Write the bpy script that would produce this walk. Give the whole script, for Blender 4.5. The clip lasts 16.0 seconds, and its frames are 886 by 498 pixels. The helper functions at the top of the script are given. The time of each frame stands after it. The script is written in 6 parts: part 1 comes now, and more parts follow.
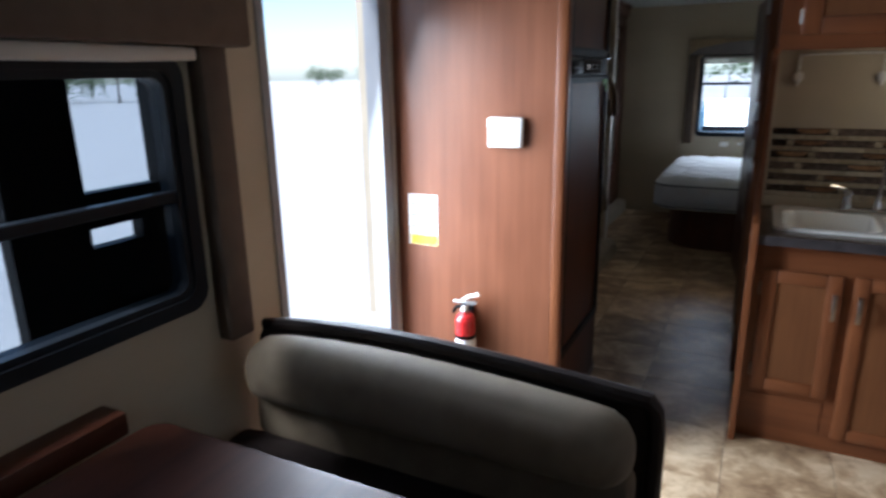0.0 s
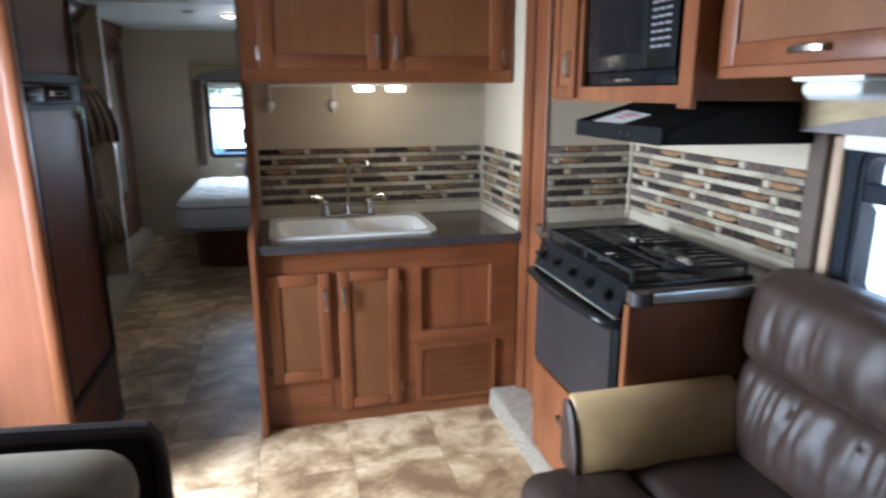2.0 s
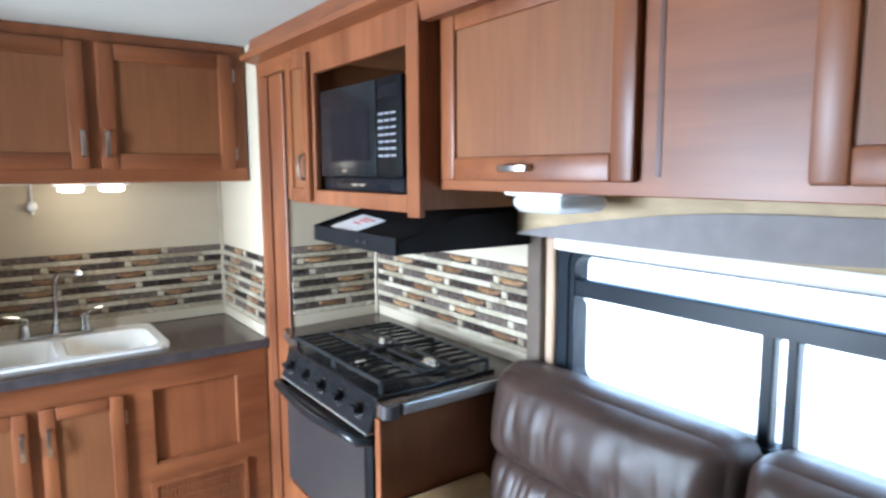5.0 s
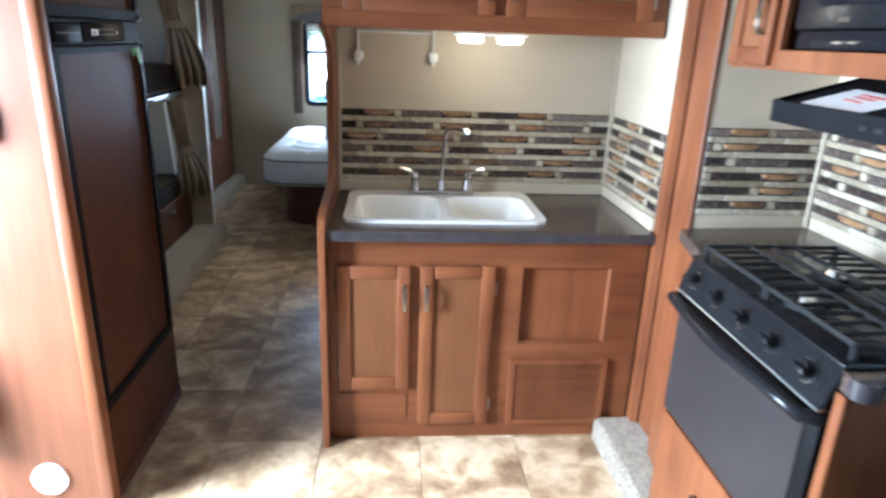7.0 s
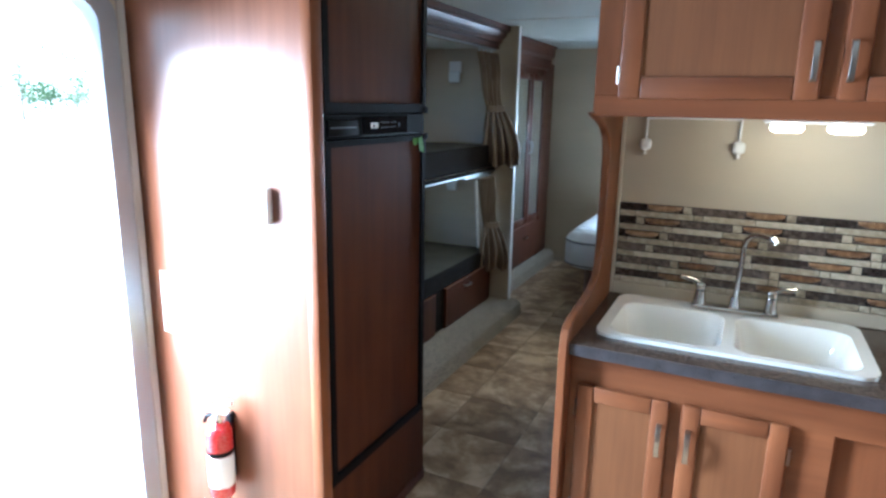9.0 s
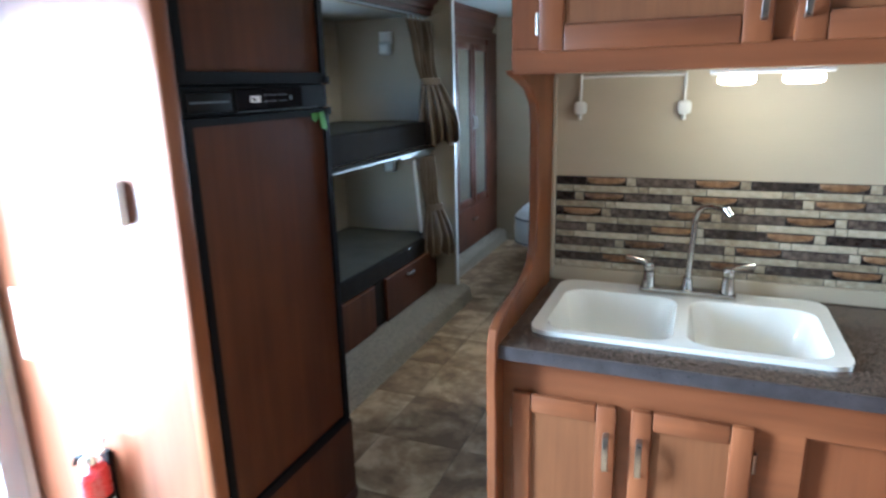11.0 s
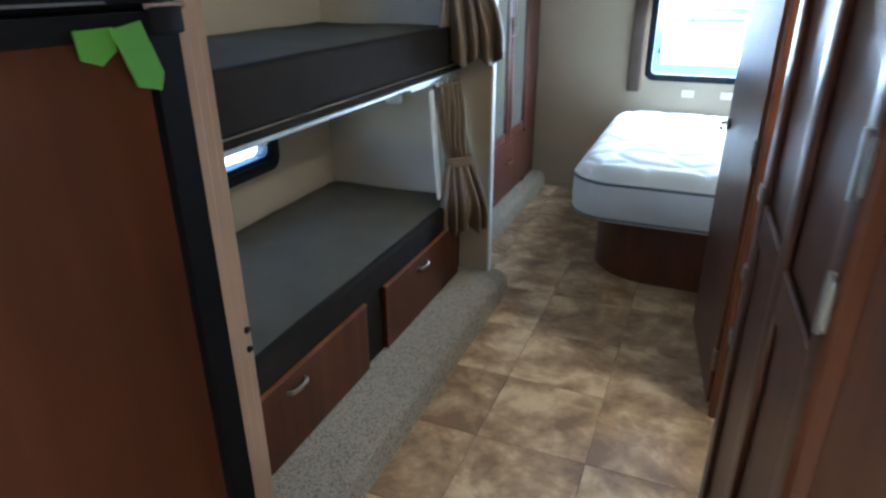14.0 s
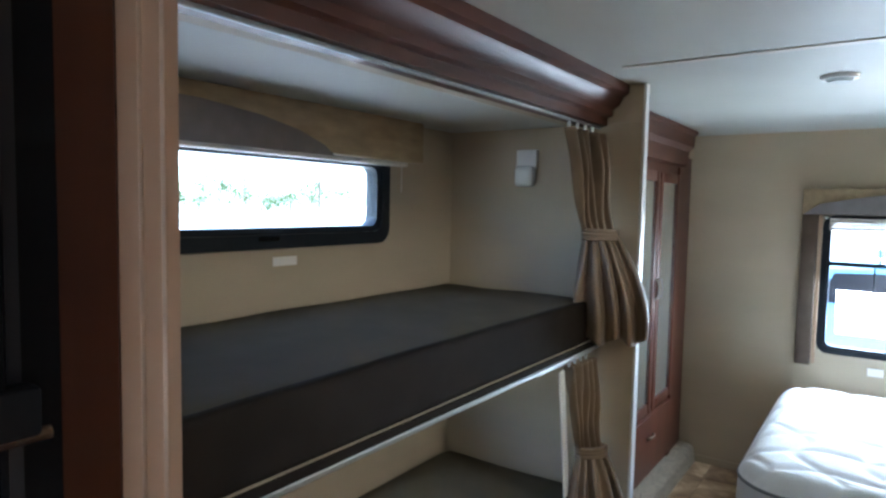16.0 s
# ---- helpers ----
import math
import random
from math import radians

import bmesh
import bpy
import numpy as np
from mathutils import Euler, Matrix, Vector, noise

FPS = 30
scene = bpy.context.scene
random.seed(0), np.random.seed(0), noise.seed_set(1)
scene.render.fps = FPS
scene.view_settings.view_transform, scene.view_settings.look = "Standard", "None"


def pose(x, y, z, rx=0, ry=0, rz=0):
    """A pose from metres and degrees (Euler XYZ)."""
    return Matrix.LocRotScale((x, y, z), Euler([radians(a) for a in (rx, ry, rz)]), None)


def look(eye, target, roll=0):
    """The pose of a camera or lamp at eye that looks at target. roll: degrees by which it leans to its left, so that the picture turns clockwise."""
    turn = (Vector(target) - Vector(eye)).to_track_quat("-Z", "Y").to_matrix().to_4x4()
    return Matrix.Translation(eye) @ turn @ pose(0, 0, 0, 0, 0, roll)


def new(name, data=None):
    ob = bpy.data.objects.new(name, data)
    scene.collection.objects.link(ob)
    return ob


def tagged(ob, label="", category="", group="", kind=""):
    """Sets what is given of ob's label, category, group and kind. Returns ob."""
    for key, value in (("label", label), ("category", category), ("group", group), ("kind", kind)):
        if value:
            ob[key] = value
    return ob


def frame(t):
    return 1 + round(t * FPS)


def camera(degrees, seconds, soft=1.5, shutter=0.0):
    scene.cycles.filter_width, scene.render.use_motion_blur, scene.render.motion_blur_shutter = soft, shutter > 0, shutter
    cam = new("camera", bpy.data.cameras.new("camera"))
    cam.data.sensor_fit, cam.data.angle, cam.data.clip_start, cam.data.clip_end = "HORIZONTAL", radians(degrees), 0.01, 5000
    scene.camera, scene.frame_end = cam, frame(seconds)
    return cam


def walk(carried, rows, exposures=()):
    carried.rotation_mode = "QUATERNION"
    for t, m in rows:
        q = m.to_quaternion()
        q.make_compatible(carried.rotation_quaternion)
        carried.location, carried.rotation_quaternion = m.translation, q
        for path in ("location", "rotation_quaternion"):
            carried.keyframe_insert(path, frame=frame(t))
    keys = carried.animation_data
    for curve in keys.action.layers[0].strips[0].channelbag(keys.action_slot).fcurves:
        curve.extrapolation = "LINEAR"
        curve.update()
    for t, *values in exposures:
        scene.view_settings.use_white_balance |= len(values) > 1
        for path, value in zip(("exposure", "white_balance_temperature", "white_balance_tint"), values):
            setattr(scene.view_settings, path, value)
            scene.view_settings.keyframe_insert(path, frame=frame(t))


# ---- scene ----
cam = camera(70.5, 16.0, soft=2.6, shutter=0.5)
PATH = [
    (0, (0.368, 0.270, 1.449), (-0.498, 1.992, 0.915), -1.02),
    (0.5, (0.388, 0.234, 1.466), (-0.224, 2.083, 1.009), -0.93),
    (1, (0.466, 0.226, 1.464), (0.228, 2.168, 1.048), -0.03),
    (1.5, (0.529, 0.232, 1.462), (0.716, 2.170, 1.005), -0.40),
    (2, (0.554, 0.208, 1.473), (1.019, 2.092, 0.989), -0.06),
    (2.5, (0.585, 0.210, 1.466), (1.265, 2.010, 0.922), -0.44),
    (3, (0.594, 0.221, 1.464), (1.383, 1.968, 0.894), 0.77),
    (3.5, (0.628, 0.224, 1.502), (1.604, 1.904, 1.029), -0.82),
    (3.7, (0.635, 0.219, 1.516), (1.693, 1.867, 1.109), -0.28),
    (4.2, (0.650, 0.221, 1.541), (1.839, 1.804, 1.258), 0.30),
    (4.7, (0.658, 0.253, 1.553), (1.853, 1.839, 1.313), -0.07),
    (5.3, (0.662, 0.337, 1.557), (1.719, 2.012, 1.278), -0.44),
    (5.8, (0.667, 0.448, 1.559), (1.482, 2.236, 1.183), 0.38),
    (6, (0.669, 0.501, 1.560), (1.362, 2.328, 1.136), 1.05),
    (6.5, (0.630, 0.584, 1.519), (1.014, 2.473, 0.987), 1.48),
    (7, (0.627, 0.758, 1.489), (0.793, 2.647, 0.853), 2.14),
    (7.5, (0.603, 0.957, 1.497), (0.554, 2.846, 0.842), 1.53),
    (8, (0.628, 1.054, 1.492), (0.191, 2.886, 0.818), -0.26),
    (8.5, (0.760, 1.084, 1.521), (0.065, 2.879, 0.979), 2.33),
    (9, (0.823, 1.075, 1.539), (-0.021, 2.831, 1.090), 1.03),
    (9.5, (0.838, 1.077, 1.539), (-0.053, 2.811, 1.093), 0.32),
    (10, (0.856, 1.104, 1.539), (-0.033, 2.836, 1.084), -0.48),
    (10.2, (0.880, 1.126, 1.526), (0.005, 2.867, 1.077), -0.72),
    (10.8, (0.868, 1.311, 1.500), (0.087, 3.088, 1.017), -1.27),
    (11.3, (0.771, 1.584, 1.493), (0.086, 3.379, 0.940), -1.36),
    (11.8, (0.649, 1.882, 1.495), (-0.007, 3.668, 0.880), -1.00),
    (12.3, (0.551, 2.128, 1.503), (-0.217, 3.865, 0.877), -0.06),
    (12.5, (0.524, 2.206, 1.507), (-0.327, 3.909, 0.892), 0.45),
    (13, (0.440, 2.386, 1.504), (-0.409, 4.062, 0.820), -0.02),
    (13.5, (0.267, 2.582, 1.483), (-0.482, 4.304, 0.794), -1.91),
    (14, (0.186, 2.709, 1.457), (-0.523, 4.400, 0.658), -0.35),
    (14.5, (0.104, 2.905, 1.465), (-0.712, 4.520, 0.614), 0.59),
    (15, (0.032, 3.033, 1.523), (-0.974, 4.646, 0.902), 0.85),
    (15.5, (0.017, 3.046, 1.602), (-1.113, 4.688, 1.433), 1.16),
    (16, (0.049, 3.042, 1.614), (-1.097, 4.676, 1.473), 1.12),
]
EXPOSURES = [
    (0.0, 0.95, 5600, 10), (0.5, 0.7, 5600, 10), (1.0, 0.85, 5600, 10), (1.5, 1.42, 5500, 10), (2.0, 2.02, 5400, 9), (2.5, 2.47, 5300, 7), (3.0, 2.6, 5250, 6),
    (6.5, 2.8, 5250, 6), (7.0, 2.85, 5100, 6), (8.5, 2.9, 4850, 2), (10.0, 2.85, 4750, 3), (12.5, 3.4, 4800, -3), (14.0, 3.52, 4900, 3), (16.0, 3.38, 5300, 6),
]
walk(cam, [(t, look(eye, target, roll)) for t, eye, target, roll in PATH], EXPOSURES)

# ---- world and light ----
SUN_ELEVATION, SUN_TURN = radians(52), radians(-157)
world = bpy.data.worlds.new("sky")
scene.world = world
world.use_nodes = True
wn, wl = world.node_tree.nodes, world.node_tree.links
wn.clear()
sky = wn.new("ShaderNodeTexSky")
sky.sky_type, sky.sun_disc = "NISHITA", False
sky.sun_elevation, sky.sun_rotation = SUN_ELEVATION, SUN_TURN
sky.air_density, sky.dust_density = 0.8, 0.9
bg = wn.new("ShaderNodeBackground")
bg.inputs["Strength"].default_value = 0.15
wo = wn.new("ShaderNodeOutputWorld")
wl.new(sky.outputs["Color"], bg.inputs["Color"])
wl.new(bg.outputs["Background"], wo.inputs["Surface"])

sun_data = bpy.data.lights.new("sun", "SUN")
sun_data.energy, sun_data.angle, sun_data.color = 3.0, radians(14), (1.0, 0.96, 0.92)
sun = new("sun", sun_data)
sd = Vector((math.sin(SUN_TURN) * math.cos(SUN_ELEVATION), math.cos(SUN_TURN) * math.cos(SUN_ELEVATION), math.sin(SUN_ELEVATION)))
sun.matrix_world = look(sd * 30, (0, 0, 0))


def opening_lamp(name, place, target, wide, high, watts, colour=(0.93, 0.97, 1.0)):
    """Sky light that enters through an opening."""
    d = bpy.data.lights.new(name, "AREA")
    d.shape, d.size, d.size_y, d.energy, d.color = "RECTANGLE", wide, high, watts, colour
    ob = new(name, d)
    ob.matrix_world = look(place, target)
    return ob


def bulb(name, place, watts, radius=0.03, colour=(1.0, 0.86, 0.66)):
    d = bpy.data.lights.new(name, "POINT")
    d.energy, d.shadow_soft_size, d.color = watts, radius, colour
    ob = new(name, d)
    ob.location = place
    return ob


opening_lamp("sofa_window_sky", (2.085, 0.88, 1.13), (1.35, 0.88, 0.5), 1.3, 0.4, 0.9)
door_sky = opening_lamp("entry_door_sky", (-1.12, 2.05, 1.08), (-0.5, 2.05, 0.87), 0.56, 1.25, 25.0)
door_sky.data.spread = radians(130)
opening_lamp("rear_window_sky", (0.2, 7.25, 1.15), (0.2, 6.4, 0.6), 0.7, 0.6, 3.6)

# ---- materials ----
def nodes_of(name):
    m = bpy.data.materials.new(name)
    m.use_nodes = True
    n = m.node_tree.nodes
    return m, n, m.node_tree.links, n["Principled BSDF"]


def tex(n, l, kind, scale, stretch=(1, 1, 1), detail=4.0):
    co, mp, t = n.new("ShaderNodeTexCoord"), n.new("ShaderNodeMapping"), n.new(kind)
    mp.inputs["Scale"].default_value = stretch
    l.new(co.outputs["Object"], mp.inputs["Vector"])
    l.new(mp.outputs["Vector"], t.inputs["Vector"])
    t.inputs["Scale"].default_value = scale
    if "Detail" in t.inputs:
        t.inputs["Detail"].default_value = detail
    return t


def ramp(n, l, source, stops):
    r = n.new("ShaderNodeValToRGB")
    while len(r.color_ramp.elements) < len(stops):
        r.color_ramp.elements.new(0.5)
    for e, (p, c) in zip(r.color_ramp.elements, stops):
        e.position, e.color = p, (*c, 1)
    l.new(source, r.inputs["Fac"])
    return r


def shade(c, k):
    return tuple(min(1, v * k) for v in c)


def plain(name, colour, rough=0.5, metal=0.0, vary=0.12, scale=6.0, grain=180.0, bump=0.05, coat=0.0, stretch=(1, 1, 1), specular=None):
    """A surface with soft blotches and a fine grain."""
    m, n, l, b = nodes_of(name)
    big, small = tex(n, l, "ShaderNodeTexNoise", scale, stretch), tex(n, l, "ShaderNodeTexNoise", grain, stretch)
    r = ramp(n, l, big.outputs["Fac"], [(0.3, shade(colour, 1 - vary)), (0.7, shade(colour, 1 + vary))])
    l.new(r.outputs["Color"], b.inputs["Base Color"])
    rr = n.new("ShaderNodeMapRange")
    rr.inputs["To Min"].default_value, rr.inputs["To Max"].default_value = max(0.02, rough - 0.08), min(1, rough + 0.08)
    l.new(small.outputs["Fac"], rr.inputs["Value"])
    l.new(rr.outputs["Result"], b.inputs["Roughness"])
    b.inputs["Metallic"].default_value, b.inputs["Coat Weight"].default_value = metal, coat
    if specular is not None or max(colour) < 0.03:
        b.inputs["Specular IOR Level"].default_value = 0.2 if specular is None else specular
    if bump:
        bp = n.new("ShaderNodeBump")
        bp.inputs["Strength"].default_value, bp.inputs["Distance"].default_value = bump, 0.004
        l.new(small.outputs["Fac"], bp.inputs["Height"])
        l.new(bp.outputs["Normal"], b.inputs["Normal"])
    return m


def timber(name, dark, light, rough=0.42, along="z", coat=0.15, grain=26.0):
    """Wood with grain that runs along one axis."""
    m, n, l, b = nodes_of(name)
    s = {"x": (0.06, 1, 1), "y": (1, 0.06, 1), "z": (1, 1, 0.06)}[along]
    fibre = tex(n, l, "ShaderNodeTexNoise", grain, s, 7)
    fine = tex(n, l, "ShaderNodeTexNoise", grain * 7, s, 3)
    blotch = tex(n, l, "ShaderNodeTexNoise", 4.5, tuple(0.5 + v * 0.5 for v in s), 2)
    mix = n.new("ShaderNodeMath")
    mix.operation = "MULTIPLY_ADD"
    mix.inputs[1].default_value = 0.45
    l.new(fibre.outputs["Fac"], mix.inputs[0])
    half = n.new("ShaderNodeMath")
    half.operation = "MULTIPLY"
    half.inputs[1].default_value = 0.55
    l.new(blotch.outputs["Fac"], half.inputs[0])
    l.new(half.outputs[0], mix.inputs[2])
    r = ramp(n, l, mix.outputs[0], [(0.34, dark), (0.5, tuple((a + c) / 2 for a, c in zip(dark, light))), (0.66, light)])
    l.new(r.outputs["Color"], b.inputs["Base Color"])
    b.inputs["Roughness"].default_value, b.inputs["Coat Weight"].default_value, b.inputs["Coat Roughness"].default_value = rough, coat, 0.25
    b.inputs["Specular IOR Level"].default_value = 0.35
    bp = n.new("ShaderNodeBump")
    bp.inputs["Strength"].default_value, bp.inputs["Distance"].default_value = 0.06, 0.002
    l.new(fine.outputs["Fac"], bp.inputs["Height"])
    l.new(bp.outputs["Normal"], b.inputs["Normal"])
    return m


def speckle(name, colours, scale=320.0, rough=0.3, bump=0.0, distance=0.004):
    m, n, l, b = nodes_of(name)
    v = tex(n, l, "ShaderNodeTexVoronoi", scale)
    big = tex(n, l, "ShaderNodeTexNoise", 9)
    sep = n.new("ShaderNodeSeparateColor")
    l.new(v.outputs["Color"], sep.inputs["Color"])
    add = n.new("ShaderNodeMath")
    add.operation = "MULTIPLY_ADD"
    add.inputs[1].default_value = 0.7
    l.new(sep.outputs[0], add.inputs[0])
    h = n.new("ShaderNodeMath")
    h.operation = "MULTIPLY"
    h.inputs[1].default_value = 0.3
    l.new(big.outputs["Fac"], h.inputs[0])
    l.new(h.outputs[0], add.inputs[2])
    r = ramp(n, l, add.outputs[0], [(0.15 + 0.7 * i / max(1, len(colours) - 1), c) for i, c in enumerate(colours)])
    l.new(r.outputs["Color"], b.inputs["Base Color"])
    b.inputs["Roughness"].default_value = rough
    if bump:
        bp = n.new("ShaderNodeBump")
        bp.inputs["Strength"].default_value, bp.inputs["Distance"].default_value = bump, distance
        l.new(v.outputs["Distance"], bp.inputs["Height"])
        l.new(bp.outputs["Normal"], b.inputs["Normal"])
    return m


def glowing(name, colour, strength):
    m, n, l, b = nodes_of(name)
    b.inputs["Base Color"].default_value = (*colour, 1)
    b.inputs["Emission Color"].default_value, b.inputs["Emission Strength"].default_value = (*colour, 1), strength
    return m


def clear_glass(name, tint=(0.9, 0.95, 0.95), rough=0.0):
    m, n, l, b = nodes_of(name)
    b.inputs["Base Color"].default_value = (*tint, 1)
    b.inputs["Roughness"].default_value, b.inputs["IOR"].default_value, b.inputs["Transmission Weight"].default_value = rough, 1.05, 1.0
    return m


def slate_piece(name, dark, mid, light, rough=0.45):
    """Stone whose tone differs from piece to piece, with cloudy veins."""
    m, n, l, b = nodes_of(name)
    info = n.new("ShaderNodeObjectInfo")
    cloud, fine = tex(n, l, "ShaderNodeTexNoise", 55, (1, 1, 2), 8), tex(n, l, "ShaderNodeTexNoise", 300)
    a = n.new("ShaderNodeMath")
    a.operation = "MULTIPLY_ADD"
    a.inputs[1].default_value = 0.35
    l.new(info.outputs["Random"], a.inputs[0])
    h = n.new("ShaderNodeMath")
    h.operation = "MULTIPLY"
    h.inputs[1].default_value = 0.75
    l.new(cloud.outputs["Fac"], h.inputs[0])
    l.new(h.outputs[0], a.inputs[2])
    r = ramp(n, l, a.outputs[0], [(0.32, dark), (0.52, mid), (0.74, light)])
    l.new(r.outputs["Color"], b.inputs["Base Color"])
    b.inputs["Roughness"].default_value = rough
    bp = n.new("ShaderNodeBump")
    bp.inputs["Strength"].default_value, bp.inputs["Distance"].default_value = 0.2, 0.002
    l.new(fine.outputs["Fac"], bp.inputs["Height"])
    l.new(bp.outputs["Normal"], b.inputs["Normal"])
    return m


def floor_vinyl(name):
    """Stone-look vinyl: warm tan clouds with brown veins, each tile a tone of its own."""
    m, n, l, b = nodes_of(name)
    info = n.new("ShaderNodeObjectInfo")
    co = n.new("ShaderNodeTexCoord")
    off = n.new("ShaderNodeVectorMath")
    off.operation = "MULTIPLY_ADD"
    off.inputs[1].default_value = (7, 13, 3)
    l.new(info.outputs["Random"], off.inputs[0])
    l.new(co.outputs["Object"], off.inputs[2])
    parts = []
    for scale, detail in ((4.8, 7), (13, 8), (90, 6)):
        t = n.new("ShaderNodeTexNoise")
        t.inputs["Scale"].default_value, t.inputs["Detail"].default_value, t.inputs["Roughness"].default_value = scale, detail, 0.62
        if "Distortion" in t.inputs:
            t.inputs["Distortion"].default_value = 0.35 if scale < 50 else 0.0
        l.new(off.outputs[0], t.inputs["Vector"])
        parts.append(t)
    big, mid, fine = parts
    s = n.new("ShaderNodeMath")
    s.operation = "MULTIPLY_ADD"
    s.inputs[1].default_value = 0.62
    l.new(big.outputs["Fac"], s.inputs[0])
    q = n.new("ShaderNodeMath")
    q.operation = "MULTIPLY_ADD"
    q.inputs[1].default_value = 0.2
    l.new(mid.outputs["Fac"], q.inputs[0])
    rnd = n.new("ShaderNodeMath")
    rnd.operation = "MULTIPLY"
    rnd.inputs[1].default_value = 0.07
    l.new(info.outputs["Random"], rnd.inputs[0])
    l.new(rnd.outputs[0], q.inputs[2])
    l.new(q.outputs[0], s.inputs[2])
    r = ramp(n, l, s.outputs[0], [(0.37, (0.21, 0.128, 0.068)), (0.455, (0.4, 0.27, 0.15)), (0.53, (0.63, 0.475, 0.3)), (0.66, (0.79, 0.66, 0.46))])
    l.new(r.outputs["Color"], b.inputs["Base Color"])
    rr = n.new("ShaderNodeMapRange")
    rr.inputs["To Min"].default_value, rr.inputs["To Max"].default_value = 0.28, 0.5
    l.new(mid.outputs["Fac"], rr.inputs["Value"])
    l.new(rr.outputs["Result"], b.inputs["Roughness"])
    bp = n.new("ShaderNodeBump")
    bp.inputs["Strength"].default_value, bp.inputs["Distance"].default_value = 0.12, 0.002
    l.new(fine.outputs["Fac"], bp.inputs["Height"])
    l.new(bp.outputs["Normal"], b.inputs["Normal"])
    return m


WOOD = timber("cherry_wood", (0.112, 0.034, 0.0115), (0.225, 0.079, 0.028), coat=0.06)
WOOD_X = timber("cherry_wood_across", (0.112, 0.034, 0.0115), (0.225, 0.079, 0.028), along="x", coat=0.06)
WOOD_Y = timber("cherry_wood_lengthwise", (0.112, 0.034, 0.0115), (0.225, 0.079, 0.028), along="y", coat=0.06)
WOOD_PANEL = timber("cherry_panel", (0.132, 0.048, 0.0165), (0.19, 0.075, 0.0265), grain=70, coat=0.05, rough=0.5)
WOOD_DARK = timber("dark_cherry", (0.05, 0.016, 0.009), (0.115, 0.036, 0.018), coat=0.2, rough=0.38)
WOOD_DARK_Y = timber("dark_cherry_lengthwise", (0.05, 0.016, 0.009), (0.115, 0.036, 0.018), along="y", coat=0.08, rough=0.46)
WOOD_WALL = timber("wall_cherry", (0.138, 0.048, 0.022), (0.215, 0.084, 0.042), rough=0.34, coat=0.2, grain=34)
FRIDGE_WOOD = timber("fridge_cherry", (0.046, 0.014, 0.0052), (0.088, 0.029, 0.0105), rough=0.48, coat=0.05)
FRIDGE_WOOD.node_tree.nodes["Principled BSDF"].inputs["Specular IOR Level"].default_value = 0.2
PALE_WOOD = timber("pale_wood", (0.34, 0.23, 0.15), (0.5, 0.37, 0.26), rough=0.5, coat=0.0)
WALLPAPER = plain("tan_wallpaper", (0.452, 0.385, 0.28), 0.62, vary=0.09, scale=3, grain=150, bump=0.16, stretch=(0.3, 0.3, 1))
CEILING = plain("white_ceiling_vinyl", (0.47, 0.475, 0.43), 0.6, vary=0.04, scale=2.5, grain=200, bump=0.06)
SEAM = plain("ceiling_strip", (0.58, 0.53, 0.46), 0.5)
VINYL = floor_vinyl("stone_vinyl")
GROUT = plain("vinyl_joint", (0.16, 0.115, 0.075), 0.6)
CARPET = speckle("speckled_carpet", [(0.06, 0.044, 0.03), (0.26, 0.205, 0.145), (0.47, 0.39, 0.285), (0.72, 0.62, 0.47)], 190, 0.95, 1.0, 0.014)
COUNTER = speckle("dark_laminate", [(0.03, 0.019, 0.014), (0.075, 0.05, 0.038), (0.14, 0.1, 0.078), (0.05, 0.034, 0.026)], 240, 0.2)
COUNTER_EDGE = plain("counter_edge", (0.045, 0.04, 0.042), 0.3, vary=0.3, scale=30)
WHITE = plain("white_plastic", (0.78, 0.77, 0.74), 0.35, vary=0.03, bump=0.0)
PORCELAIN = plain("white_sink_acrylic", (0.8, 0.78, 0.72), 0.18, vary=0.03, bump=0.0, coat=0.4)
FAUCET_STEEL = plain("satin_faucet_steel", (0.46, 0.44, 0.41), 0.2, metal=1.0, vary=0.06, bump=0.0)
OVEN_FACE = plain("dark_oven_glass", (0.026, 0.023, 0.023), 0.38, vary=0.15, bump=0.0, specular=0.3)
CHROME = plain("chrome", (0.75, 0.75, 0.75), 0.14, metal=1.0, vary=0.05, bump=0.0)
NICKEL = plain("brushed_nickel", (0.36, 0.34, 0.31), 0.3, metal=1.0, vary=0.08)
STEEL = plain("aluminium_strip", (0.52, 0.56, 0.56), 0.32, metal=0.9, vary=0.06)
GREY_PAINT = plain("grey_door_frame", (0.3, 0.31, 0.32), 0.4, vary=0.06)
BLACK = plain("black_enamel", (0.011, 0.011, 0.012), 0.25, vary=0.2, bump=0.0, coat=0.08)
BLACK_DULL = plain("dull_black_steel", (0.01, 0.01, 0.011), 0.62, vary=0.2, specular=0.06)
SEAL_GREY = plain("rubber_seal", (0.02, 0.02, 0.022), 0.5)
BROWN_PAD = plain("brown_padded_cloth", (0.1, 0.072, 0.052), 0.75, vary=0.12, scale=16, grain=480, bump=0.2)
TAN_PAINT = plain("tan_trim", (0.4, 0.36, 0.31), 0.5, vary=0.08)
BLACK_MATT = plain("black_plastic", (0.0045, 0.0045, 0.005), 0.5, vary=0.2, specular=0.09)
BLACK_GLASS = plain("black_glass", (0.01, 0.01, 0.012), 0.07, vary=0.1, bump=0.0)
IRON = plain("cast_iron", (0.018, 0.018, 0.018), 0.55, vary=0.3, bump=0.25)
LEATHER = plain("brown_leather", (0.042, 0.025, 0.019), 0.4, vary=0.25, scale=9, grain=420, bump=0.22, specular=0.42)
